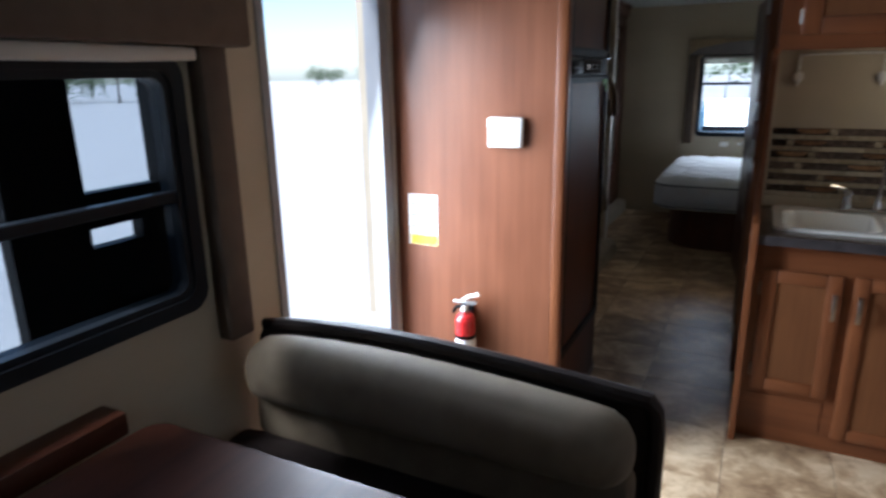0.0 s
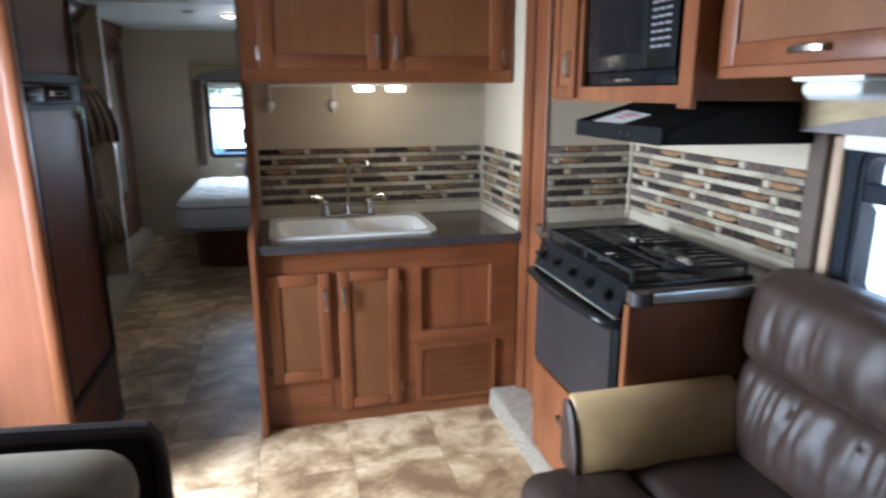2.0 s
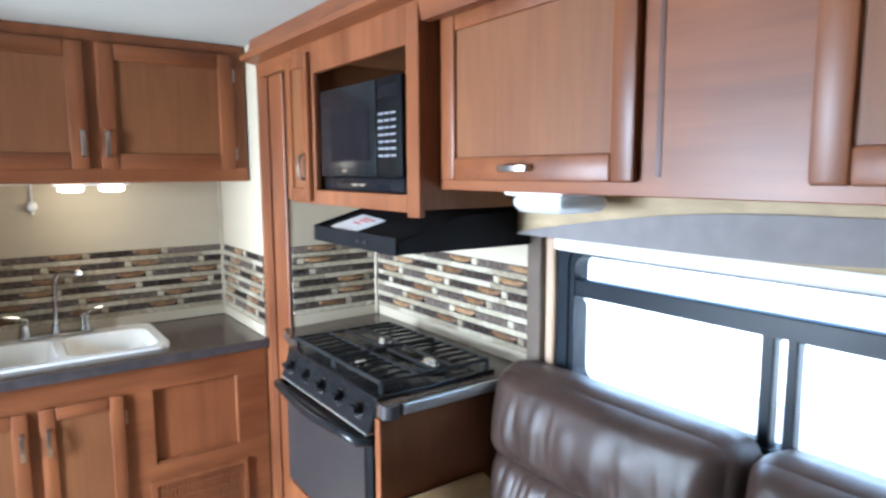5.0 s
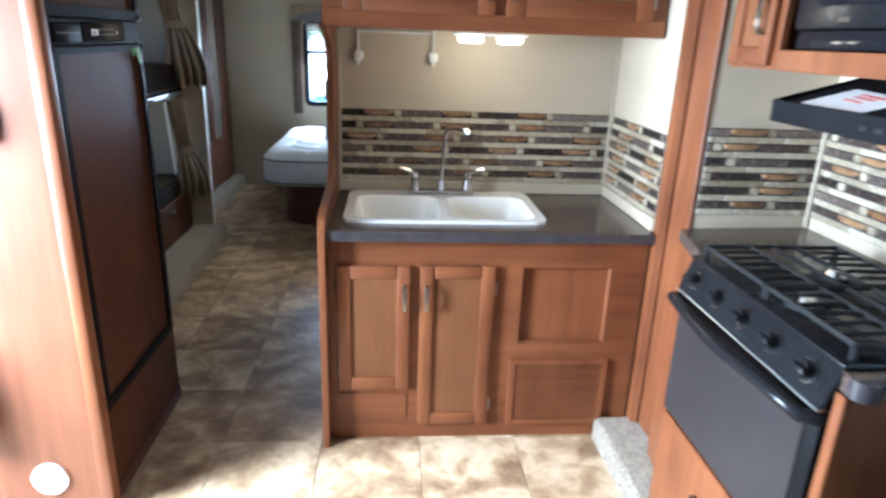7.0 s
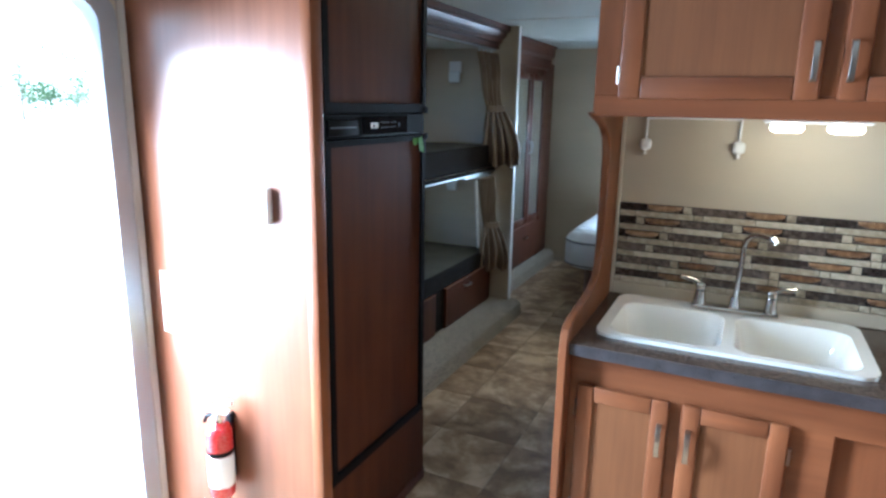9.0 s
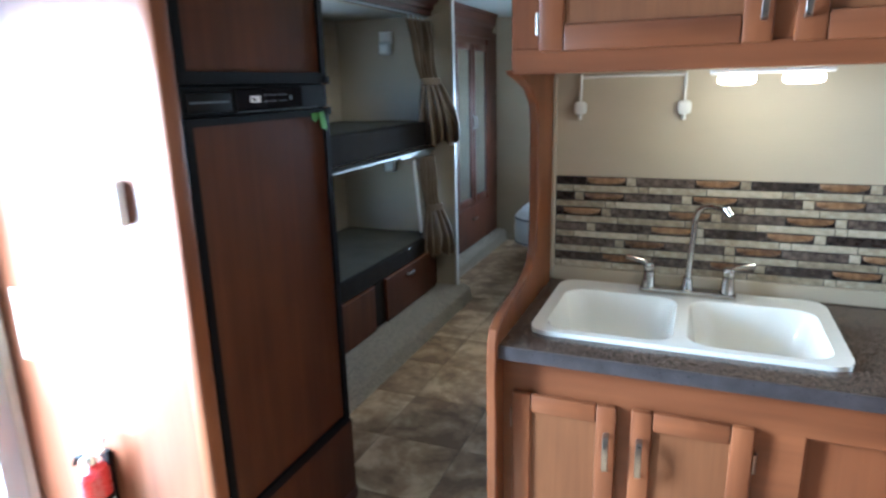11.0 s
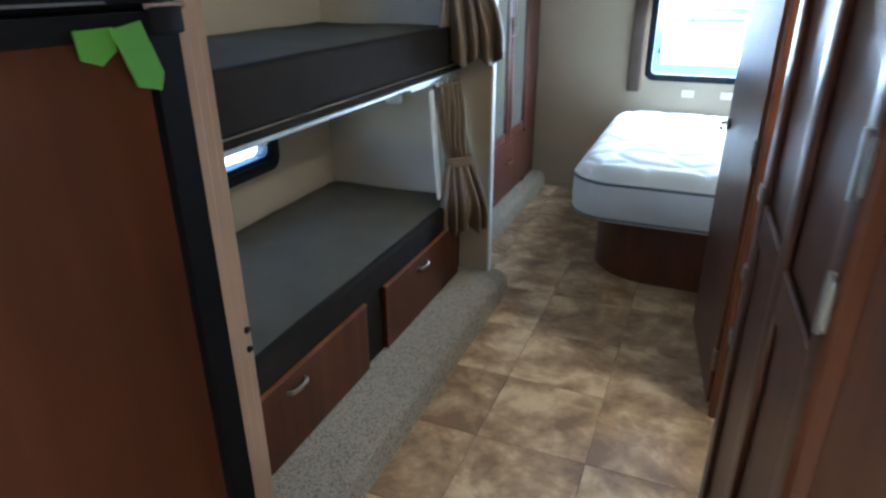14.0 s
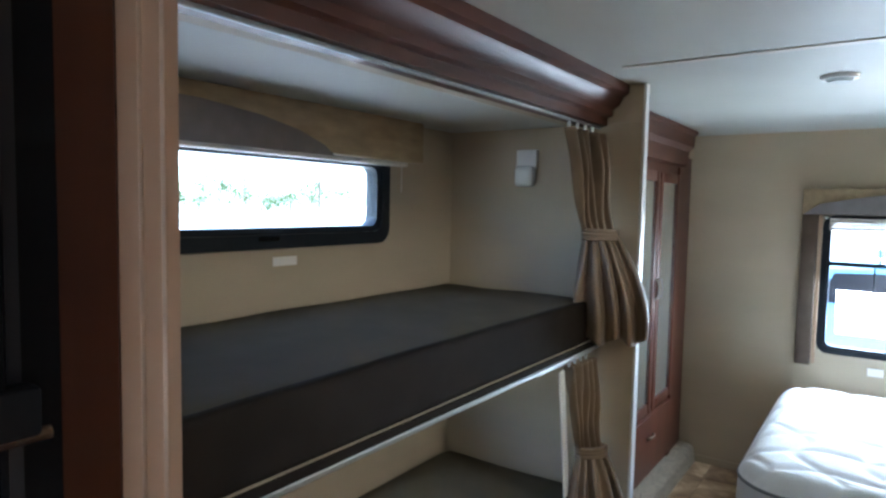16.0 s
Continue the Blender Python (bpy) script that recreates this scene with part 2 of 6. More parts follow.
LEATHER_DARK = plain("dark_brown_leather", (0.03, 0.018, 0.014), 0.38, vary=0.25, scale=9, grain=420, bump=0.22)
TAN_VINYL = plain("tan_vinyl", (0.45, 0.305, 0.145), 0.36, vary=0.16, scale=7, grain=380, bump=0.12)
BENCH_CLOTH = plain("tan_weave", (0.15, 0.118, 0.078), 0.75, vary=0.14, scale=14, grain=520, bump=0.3)
BENCH_DARK = plain("dark_vinyl", (0.022, 0.017, 0.016), 0.42, vary=0.25, scale=10)
BUNK_CLOTH = plain("dark_grey_sheet", (0.085, 0.075, 0.053), 0.9, vary=0.12, scale=5, grain=500, bump=0.2, specular=0.07)
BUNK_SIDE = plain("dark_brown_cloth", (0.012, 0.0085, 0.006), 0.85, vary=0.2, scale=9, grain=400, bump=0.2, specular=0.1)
CURTAIN = plain("bronze_satin", (0.175, 0.125, 0.08), 0.42, vary=0.12, scale=11, grain=420, bump=0.12)
MATTRESS = plain("white_quilt", (0.74, 0.75, 0.76), 0.75, vary=0.03, grain=400, bump=0.12)
MATTRESS_SIDE = plain("grey_white_border", (0.56, 0.57, 0.58), 0.8, vary=0.04, grain=300, bump=0.15)
PIPING = plain("grey_piping", (0.16, 0.17, 0.19), 0.7)
RED = plain("red_enamel", (0.5, 0.02, 0.02), 0.28, vary=0.06, bump=0.0, coat=0.4)
YELLOW = plain("yellow_print", (0.75, 0.52, 0.03), 0.5, vary=0.04, bump=0.0)
PAPER = plain("white_paper", (0.8, 0.8, 0.8), 0.6, vary=0.02, bump=0.0)
BUTTON = plain("grey_button_print", (0.09, 0.1, 0.11), 0.5, bump=0.0)
INK = plain("grey_ink", (0.2, 0.2, 0.22), 0.6, bump=0.0)
RED_INK = plain("red_ink", (0.6, 0.12, 0.1), 0.6, bump=0.0)
BLUE_INK = plain("blue_ink", (0.06, 0.12, 0.45), 0.5, bump=0.0)
GREEN_TAPE = plain("green_tape", (0.085, 0.25, 0.022), 0.5, vary=0.08, bump=0.1)
WINDOW_FRAME = plain("dark_window_frame", (0.014, 0.018, 0.024), 0.35, vary=0.15)
VALANCE_GREY = plain("grey_padded_cloth", (0.18, 0.163, 0.158), 0.7, vary=0.1, scale=18, grain=500, bump=0.2)
VALANCE_TAN = plain("tan_padded_cloth", (0.36, 0.275, 0.16), 0.7, vary=0.2, scale=26, grain=300, bump=0.35, stretch=(1, 0.3, 1))
BLIND = plain("cream_blind", (0.66, 0.63, 0.57), 0.6, vary=0.03)
GLASS = clear_glass("window_glass")
BUNK_GLASS = clear_glass("light_tinted_glass", (0.8, 0.86, 0.88))
TINTED = clear_glass("tinted_glass", (0.42, 0.47, 0.5))
MIRROR = plain("mirror_panel", (0.62, 0.62, 0.57), 0.12, metal=0.85, vary=0.05, bump=0.0)
LAMP_ON = glowing("lit_lamp_lens", (1.0, 0.82, 0.52), 2.5)
LAMP_OFF = plain("milky_lens", (0.72, 0.75, 0.74), 0.25, vary=0.03, bump=0.0)
TILE_DARK = slate_piece("dark_slate", (0.012, 0.008, 0.007), (0.045, 0.032, 0.027), (0.16, 0.125, 0.1), 0.22)
TILE_TAN = slate_piece("tan_stone", (0.2, 0.16, 0.105), (0.33, 0.278, 0.19), (0.49, 0.43, 0.32), 0.36)
TILE_AMBER = slate_piece("copper_glass", (0.09, 0.04, 0.016), (0.19, 0.1, 0.042), (0.3, 0.175, 0.085), 0.32)
TILE_LINE = plain("backsplash_joint", (0.035, 0.03, 0.028), 0.7)
GRAVEL = speckle("pale_gravel", [(0.44, 0.42, 0.39), (0.54, 0.52, 0.48), (0.62, 0.59, 0.55)], 18, 0.95)
LEAF = plain("leaves", (0.05, 0.085, 0.03), 0.6, vary=0.4, scale=1.5)
ln, ll = LEAF.node_tree.nodes, LEAF.node_tree.links
through_leaf, leaf_mix = ln.new("ShaderNodeBsdfTranslucent"), ln.new("ShaderNodeMixShader")
through_leaf.inputs["Color"].default_value = (0.1, 0.15, 0.06, 1)
ll.new(ln["Principled BSDF"].outputs[0], leaf_mix.inputs[1])
ll.new(through_leaf.outputs[0], leaf_mix.inputs[2])
ll.new(leaf_mix.outputs[0], ln["Material Output"].inputs["Surface"])
BARK = plain("bark", (0.09, 0.07, 0.05), 0.9, vary=0.3)
SKIN = plain("outer_skin", (0.62, 0.62, 0.6), 0.4, vary=0.05, scale=1)
BLUE_SKIN = plain("blue_paint", (0.08, 0.17, 0.26), 0.3, vary=0.08, coat=0.4)
RUBBER = plain("tyre_rubber", (0.02, 0.02, 0.02), 0.8)


# ---- helpers for meshes ----
def box(lo, hi, b=0.0, seg=1, bm=None):
    """A box between two corners, its edges rounded by b, added to bm."""
    t = bmesh.new()
    bmesh.ops.create_cube(t, size=1)
    for v in t.verts:
        v.co = [(l + h) / 2 + c * (h - l) for l, h, c in zip(lo, hi, v.co)]
    if b:
        bmesh.ops.bevel(t, geom=t.edges[:], offset=b, segments=seg, affect="EDGES", profile=0.5)
    return merged(bm, t)


def merged(bm, t):
    if bm is None:
        return t
    d = bpy.data.meshes.new("tmp")
    t.to_mesh(d)
    t.free()
    bm.from_mesh(d)
    bpy.data.meshes.remove(d)
    return bm


def soft_box(lo, hi, r, n=8, shape=None, bm=None):
    """A cushion: a box with round edges of radius r, cut fine enough for shape(v, u) to move its points. u is -1 to 1 on each axis."""
    t = bmesh.new()
    bmesh.ops.create_cube(t, size=2)
    bmesh.ops.subdivide_edges(t, edges=t.edges[:], cuts=n, use_grid_fill=True)
    c = Vector([(l + h) / 2 for l, h in zip(lo, hi)])
    s = Vector([(h - l) / 2 for l, h in zip(lo, hi)])
    for v in t.verts:
        u = Vector([math.copysign(abs(k) ** 0.8, k) if abs(k) < 1 else k for k in v.co])
        p = Vector([k * a for k, a in zip(u, s)])
        core = Vector([max(-(a - r), min(a - r, k)) if a > r else 0 for k, a in zip(p, s)])
        d = p - core
        if d.length > 1e-6:
            d = d.normalized() * r
        q = c + core + d
        v.co = shape(q, u) if shape else q
    return merged(bm, t)


def rod(p0, p1, r, n=12, r2=None, bm=None):
    t = bmesh.new()
    p0, p1 = Vector(p0), Vector(p1)
    d = p1 - p0
    m = Matrix.Translation((p0 + p1) / 2) @ d.to_track_quat("Z", "Y").to_matrix().to_4x4()
    bmesh.ops.create_cone(t, cap_ends=True, segments=n, radius1=r, radius2=r if r2 is None else r2, depth=d.length, matrix=m)
    return merged(bm, t)


def tube(points, r, n=8, bm=None):
    """A round bar along a line of points."""
    t = bmesh.new()
    pts = [Vector(p) for p in points]
    rings, up = [], Vector((0.13, 0.29, 0.95)).normalized()
    for i, p in enumerate(pts):
        d = (pts[min(i + 1, len(pts) - 1)] - pts[max(i - 1, 0)]).normalized()
        a = d.cross(up).normalized()
        c = d.cross(a)
        rings.append([t.verts.new(p + r * (math.cos(2 * math.pi * k / n) * a + math.sin(2 * math.pi * k / n) * c)) for k in range(n)])
    for a, c in zip(rings, rings[1:]):
        for k in range(n):
            t.faces.new((a[k], a[(k + 1) % n], c[(k + 1) % n], c[k]))
    t.faces.new(rings[0][::-1]), t.faces.new(rings[-1])
    bmesh.ops.recalc_face_normals(t, faces=t.faces[:])
    return merged(bm, t)


def prism(profile, axis, a0, a1, bm=None, b=0.0):
    """A flat outline pushed along an axis: the outline lies in the two other axes, in their order."""
    t = bmesh.new()
    k = "xyz".index(axis)

    def at(p, a):
        q = list(p)
        q.insert(k, a)
        return q
    lo, hi = [t.verts.new(at(p, a0)) for p in profile], [t.verts.new(at(p, a1)) for p in profile]
    t.faces.new(lo), t.faces.new(hi)
    for i in range(len(profile)):
        j = (i + 1) % len(profile)
        t.faces.new((lo[i], lo[j], hi[j], hi[i]))
    bmesh.ops.recalc_face_normals(t, faces=t.faces[:])
    if b:
        es = [e for e in t.edges if abs(e.verts[0].co[k] - e.verts[1].co[k]) < 1e-6]
        bmesh.ops.bevel(t, geom=es, offset=b, segments=1, affect="EDGES")
    return merged(bm, t)


def round_rect(u0, v0, u1, v1, r, n=6):
    pts = []
    for cu, cv, a in ((u1 - r, v1 - r, 0), (u0 + r, v1 - r, 90), (u0 + r, v0 + r, 180), (u1 - r, v0 + r, 270)):
        pts += [(cu + r * math.cos(radians(a + 90 * i / n)), cv + r * math.sin(radians(a + 90 * i / n))) for i in range(n + 1)]
    return pts


def ring(outer, inner, w0, w1, bm=None):
    """A frame between two outlines of as many points, from depth w0 to w1 (in u, v, w)."""
    t = bmesh.new()
    loops = [[t.verts.new((u, v, w)) for u, v in o] for o, w in ((outer, w0), (outer, w1), (inner, w1), (inner, w0))]
    for a, c in zip(loops, loops[1:] + loops[:1]):
        for i in range(len(a)):
            j = (i + 1) % len(a)
            t.faces.new((a[i], a[j], c[j], c[i]))
    bmesh.ops.recalc_face_normals(t, faces=t.faces[:])
    return merged(bm, t)


def facing(origin, way):
    """The frame of a front: u across, v up, w towards the viewer."""
    cols = {"-y": ((1, 0, 0), (0, 0, 1), (0, -1, 0)), "+x": ((0, 1, 0), (0, 0, 1), (1, 0, 0)), "-x": ((0, -1, 0), (0, 0, 1), (-1, 0, 0)), "-z": ((1, 0, 0), (0, -1, 0), (0, 0, -1)), "+z": ((1, 0, 0), (0, 1, 0), (0, 0, 1))}[way]
    m = Matrix.Identity(4)
    for i, c in enumerate(cols):
        for j in range(3):
            m[j][i] = c[j]
    return Matrix.Translation(origin) @ m


def turned(bm, m):
    bmesh.ops.transform(bm, matrix=m, verts=bm.verts[:])
    return bm


def finish(bm, name, material, smooth=35):
    d = bpy.data.meshes.new(name)
    if smooth:
        for f in bm.faces:
            f.smooth = True
        for e in bm.edges:
            if len(e.link_faces) == 2 and e.calc_face_angle(0) > radians(smooth):
                e.smooth = False
    bm.to_mesh(d)
    bm.free()
    d.materials.append(material)
    return d


def thing(name, place, label, category, group="", kind=""):
    ob = new(name)
    ob.empty_display_size = 0.1
    ob.location = place
    return tagged(ob, label, category, group, kind)


def part(name, bm, material, parent, label="", smooth=35):
    """One mesh, drawn in world metres, under a thing or one of its parts."""
    ob = new(name, finish(bm, name, material, smooth))
    ob.parent, ob.matrix_parent_inverse = parent, Matrix.Translation(-parent.location)
    return tagged(ob, label)


def solid(name, bm, material, label, category, kind="", group="", smooth=35):
    """A thing of one mesh."""
    ob = new(name, finish(bm, name, material, smooth))
    return tagged(ob, label, category, group, kind)


# ---- the shell of the trailer ----
XL, XR, YF, YR, TOP = -0.96, 1.60, -1.3, 7.217, 2.075
SINK_Y, PANEL_Y, SLIDE_X, SLIDE_END = 3.42, 2.485, 2.005, 2.665
BUNK_X, BUNK_BACK, PART_Y, BUNK_TOP = -0.84, -1.55, 5.38, 1.935
W = 0.045


def wall(name, axis, a, span, height, holes, label, thick=W, material=WALLPAPER):
    """A wall across an axis, its face at a and its thickness away from it, cut by holes (u0, v0, u1, v1)."""
    us = sorted({span[0], span[1], *[h[0] for h in holes], *[h[2] for h in holes]})
    vs = sorted({height[0], height[1], *[h[1] for h in holes], *[h[3] for h in holes]})
    bm = bmesh.new()
    lo, hi = min(a, a + thick), max(a, a + thick)
    for u0, u1 in zip(us, us[1:]):
        v = None
        for v0, v1 in zip(vs, vs[1:]):
            mu, mv = (u0 + u1) / 2, (v0 + v1) / 2
            if any(h[0] < mu < h[2] and h[1] < mv < h[3] for h in holes):
                continue
            box((lo, u0, v0) if axis == "x" else (u0, lo, v0), (hi, u1, v1) if axis == "x" else (u1, hi, v1), bm=bm)
    bmesh.ops.remove_doubles(bm, verts=bm.verts[:], dist=1e-5)
    return solid(name, bm, material, label, "wall", "structure", smooth=0)


floor = solid("floor", box((XL - W, YF - W, -0.06), (XR + W, YR + W, -0.002)), GROUT, "tan and brown stone-look vinyl tile floor", "floor", "structure", smooth=0)
for y in (1.6, 3.35, 5.09):
    solid("ceiling_strip", box((XL + 0.28, y - 0.017, TOP - 0.004), (XR, y + 0.017, TOP - 0.0005), 0.002), SEAM, "flat tan strip over a ceiling seam", "trim", "structure")
solid("ceiling", box((XL - W, YF - W, TOP), (XR + W, YR + W, TOP + 0.05)), CEILING, "white vinyl trailer ceiling with flat seam strips", "ceiling", "structure", smooth=0)

DOOR = (1.765, 0.0, 2.394, 1.825)
wall("wall_left", "x", XL, (YF, YR), (0, TOP), [(0.55, 0.86, 1.43, 1.50), DOOR, (3.25, 0.0, YR, BUNK_TOP)], "tan papered side wall with the entry door opening", -W)
wall("wall_right", "x", XR, (YF, YR), (0, TOP), [(-0.55, 0.0, 2.84, 1.98)], "tan papered side wall open to the kitchen slide-out", W)
wall("wall_front", "y", YF, (XL, XR), (0, TOP), [], "tan papered front wall", -W)
wall("wall_rear", "y", YR, (XL - 0.7, XR), (0, TOP), [(-0.22, 0.82, 0.62, 1.585)], "tan papered rear wall behind the bed", W)
wall("wall_sink", "y", SINK_Y, (0.406, XR), (0, TOP), [], "tan papered wall behind the sink", 0.03)
wall("wall_sink_side", "x", 1.567, (2.85, SINK_Y), (0.862, TOP), [], "tan papered wall at the end of the sink counter", 0.03)
wall("wall_bath_hall", "x", 0.42, (3.45, 5.3), (0, TOP), [(3.6, 0.0, 4.752, 1.95)], "tan papered hall wall with the bathroom doorway", 0.03)
wall("wall_bath_end", "y", 5.3, (0.42, XR), (0, TOP), [], "tan papered wall between bathroom and bed", 0.03)
wall("wall_bath_inner", "x", 1.1, (3.45, 5.3), (0, TOP), [], "tan papered inner wall of the bathroom", 0.03)

# slide-out of the kitchen and sofa
wall("slide_wall_back", "x", SLIDE_X, (-0.6, SLIDE_END), (0.09, 1.98), [(0.2, 0.9, 1.555, 1.36)], "tan papered slide-out wall with a wide window", W)
wall("slide_wall_end", "y", SLIDE_END, (XR + 0.012, SLIDE_X), (0.09, 1.98), [], "tan papered end wall of the kitchen slide-out", W)
wall("slide_wall_far", "y", -0.6, (XR - 0.02, SLIDE_X), (0.09, 1.98), [], "tan papered far end wall of the slide-out", -W)
solid("trim_slide", box((XR - 0.003, SLIDE_END - 0.003, 0.093), (XR + 0.0112, 2.799, 1.979), 0.003), WOOD, "cherry wood strip beside the slide-out post", "trim", "structure")
solid("slide_ceiling", box((XR + 0.001, -0.64, 1.98), (SLIDE_X + W, SLIDE_END + W, 2.02)), CEILING, "white ceiling of the kitchen slide-out", "ceiling", "structure", smooth=0)
bm = prism([(1.435, 0.0), (1.435, 0.075), (1.45, 0.092), (SLIDE_X, 0.092), (SLIDE_X, 0.0)], "y", -0.6, 2.84)
solid("slide_floor", bm, CARPET, "step of the slide-out covered in speckled beige carpet", "floor", "structure")

# slide-out of the bunks
wall("bunk_wall_back", "x", BUNK_BACK, (3.2, YR), (0.1, BUNK_TOP), [(3.7, 1.47, 4.93, 1.80), (3.7, 0.69, 4.93, 1.02)], "tan papered wall behind the bunks with two low windows", -W)
wall("bunk_wall_near", "y", 3.25, (BUNK_BACK, -0.92), (0.1, BUNK_TOP), [], "tan papered end wall of the bunks", -W)
solid("bunk_ceiling", box((BUNK_BACK - W, 3.18, BUNK_TOP), (XL - W - 0.001, YR, BUNK_TOP + 0.04)), CEILING, "white ceiling over the bunks", "ceiling", "structure", smooth=0)
bm = prism([(-0.60, 0.0), (-0.615, 0.085), (-0.66, 0.11), (BUNK_BACK, 0.112), (BUNK_BACK, 0.0)], "y", 3.23, 5.43)
prism([(-0.86, 0.0), (-0.87, 0.085), (-0.9, 0.11), (BUNK_BACK, 0.112), (BUNK_BACK, 0.0)], "y", 5.43, YR - 0.01, bm=bm)
prism([(-0.60, 0.0), (-0.615, 0.085), (-0.66, 0.11), (-0.9, 0.11), (-0.87, 0.085), (-0.86, 0.0)], "y", 5.43, 5.435, bm=bm)
solid("bunk_platform", bm, CARPET, "low step under the bunks in speckled beige carpet", "floor", "structure")

# partition between bunks and wardrobe
bm = box((BUNK_BACK, PART_Y, 0.112), (-0.70, PART_Y + 0.035, BUNK_TOP - 0.001))
box((XL - W, PART_Y, BUNK_TOP), (-0.70, PART_Y + 0.035, TOP - 0.001), bm=bm)
partition = solid("partition", bm, WALLPAPER, "tan papered partition at the foot of the bunks", "wall", "structure", smooth=0)
part("edge_strip", box((-0.70, PART_Y - 0.003, 0.112), (-0.69, PART_Y + 0.038, TOP - 0.001), 0.002), WHITE, partition, "white edge strip")

solid("baseboard", box((-0.86, YR - 0.012, 0.0), (-0.05, YR, 0.045), 0.003), WALLPAPER, "tan baseboard along the rear wall", "baseboard", "structure")

# crown over the bunk opening
crown = [(-0.835, BUNK_TOP - 0.01), (-0.835, 1.955), (-0.815, 1.962), (-0.815, 1.985), (-0.79, 2.0), (-0.775, 2.03), (-0.755, 2.04), (-0.755, TOP - 0.001), (-0.93, TOP - 0.001), (-0.93, BUNK_TOP - 0.01)]
solid("crown_moulding", prism(crown, "y", 3.26, PART_Y - 0.001), WOOD_DARK_Y, "dark cherry crown moulding over the bunk opening", "trim", "structure")
solid("curtain_rail", box((-0.87, 3.28, BUNK_TOP - 0.02), (-0.858, PART_Y - 0.002, BUNK_TOP - 0.0105), 0.002), GREY_PAINT, "grey curtain rail under the bunk crown", "rail", "structure")

# cherry posts and head of the kitchen slide-out
bm = prism([(1.567, 2.83), (1.567, 2.812), (1.59, 2.80), (1.61, 2.805), (1.645, 2.80), (1.66, 2.815), (1.66, 2.84), (1.60, 2.849), (1.567, 2.849)], "z", 0.0, 1.99)
solid("slide_post", bm, WOOD, "ribbed cherry post beside the kitchen slide-out", "trim", "structure")
bm = prism([(1.50, 1.99), (1.50, 2.01), (1.53, 2.03), (1.54, 2.06), (1.54, TOP - 0.001), (1.599, TOP - 0.001), (1.599, 1.93), (1.57, 1.93), (1.56, 1.98)], "y", -0.55, 2.84)
solid("slide_head", bm, WOOD_Y, "cherry moulding over the kitchen slide-out", "trim", "structure")

# cherry panel wall beside the door
bm = box((XL, PANEL_Y, 0.0), (-0.29, PANEL_Y + 0.02, TOP - 0.001))
panel_wall = solid("panel_wall", bm, WOOD_WALL, "glossy cherry panel wall between door and refrigerator", "wall", "structure", smooth=0)
part("corner_stile", box((-0.29, PANEL_Y - 0.004, 0.0), (-0.25, PANEL_Y + 0.046, TOP - 0.001), 0.006, 2), WOOD, panel_wall, "cherry corner stile")

# post between refrigerator and bunks
bm = box((-0.93, 3.19, 0.0), (-0.34, 3.246, TOP - 0.001), 0.002)
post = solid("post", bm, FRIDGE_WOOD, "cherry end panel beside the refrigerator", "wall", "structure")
bm = prism([(-0.354, 3.2465), (-0.344, 3.2465), (-0.338, 3.257), (-0.343, 3.263), (-0.338, 3.272), (-0.344, 3.279), (-0.341, 3.287), (-0.354, 3.295), (-0.93, 3.295), (-0.93, 3.2465)], "z", 0.0, TOP - 0.001)
part("pale_edge", bm, PALE_WOOD, post, "pale ribbed wood edge")
for z in (1.02, 0.99):
    part("screw_hole", rod((-0.346, 3.282, z), (-0.3405, 3.282, z), 0.005), BLACK_MATT, post)


# ---- windows and the entry door ----
def window(name, origin, way, w, h, label, r=0.06, bars=(), wires=(), glass=GLASS, f=0.045, depth=0.05):
    """A framed window in u, v, w from its lower corner."""
    m = facing(origin, way)
    ob = thing(name, m @ Vector((w / 2, 0, 0)), label, "window", kind="structure")
    out, mid, inn = round_rect(-0.012, -0.012, w + 0.012, h + 0.012, r), round_rect(f * 0.6, f * 0.6, w - f * 0.6, h - f * 0.6, r * 0.75), round_rect(f, f, w - f, h - f, r * 0.6)
    bm = ring(out, mid, 0.002, 0.016)
    ring(mid, inn, -depth, 0.008, bm=bm)
    part("window_frame", turned(bm, m), WINDOW_FRAME, ob, "dark rounded window frame")
    for u0, v0, u1, v1 in bars:
        part("glazing_bar", turned(box((u0, v0, -0.03), (u1, v1, 0.004), 0.003), m), WINDOW_FRAME, ob)
    pane = part("pane", turned(box((f - 0.004, f - 0.004, -0.022), (w - f + 0.004, h - f + 0.004, -0.018)), m), glass, ob, smooth=0)
    pane.visible_shadow = glass is BUNK_GLASS
    return ob, m


dinette_window, _ = window("window_1", (XL, 0.55, 0.86), "+x", 0.88, 0.64, "dinette window with dark tinted glass and black frame", bars=[(0.04, 0.285, 0.84, 0.315)], glass=TINTED)
bunk_top_window, m = window("window_2", (BUNK_BACK, 3.7, 1.475), "+x", 1.22, 0.33, "low wide window over the top bunk", f=0.055, glass=BUNK_GLASS)
part("latch", turned(box((0.6, 0.012, 0.016), (0.68, 0.03, 0.026), 0.003), m), BLACK_MATT, bunk_top_window)
bunk_low_window, m = window("window_3", (BUNK_BACK, 3.7, 0.69), "+x", 1.23, 0.33, "low wide window over the bottom bunk", f=0.055, glass=BUNK_GLASS)
part("latch", turned(box((0.75, 0.012, 0.016), (0.83, 0.03, 0.026), 0.003), m), BLACK_MATT, bunk_low_window)
rear_window, m = window("window_4", (-0.22, YR, 0.82), "-y", 0.84, 0.765, "rear window with a dark frame and cross bar", f=0.03, bars=[(0.02, 0.49, 0.82, 0.515), (0.26, 0.5, 0.268, 0.74), (0.24, 0.31, 0.248, 0.5)])
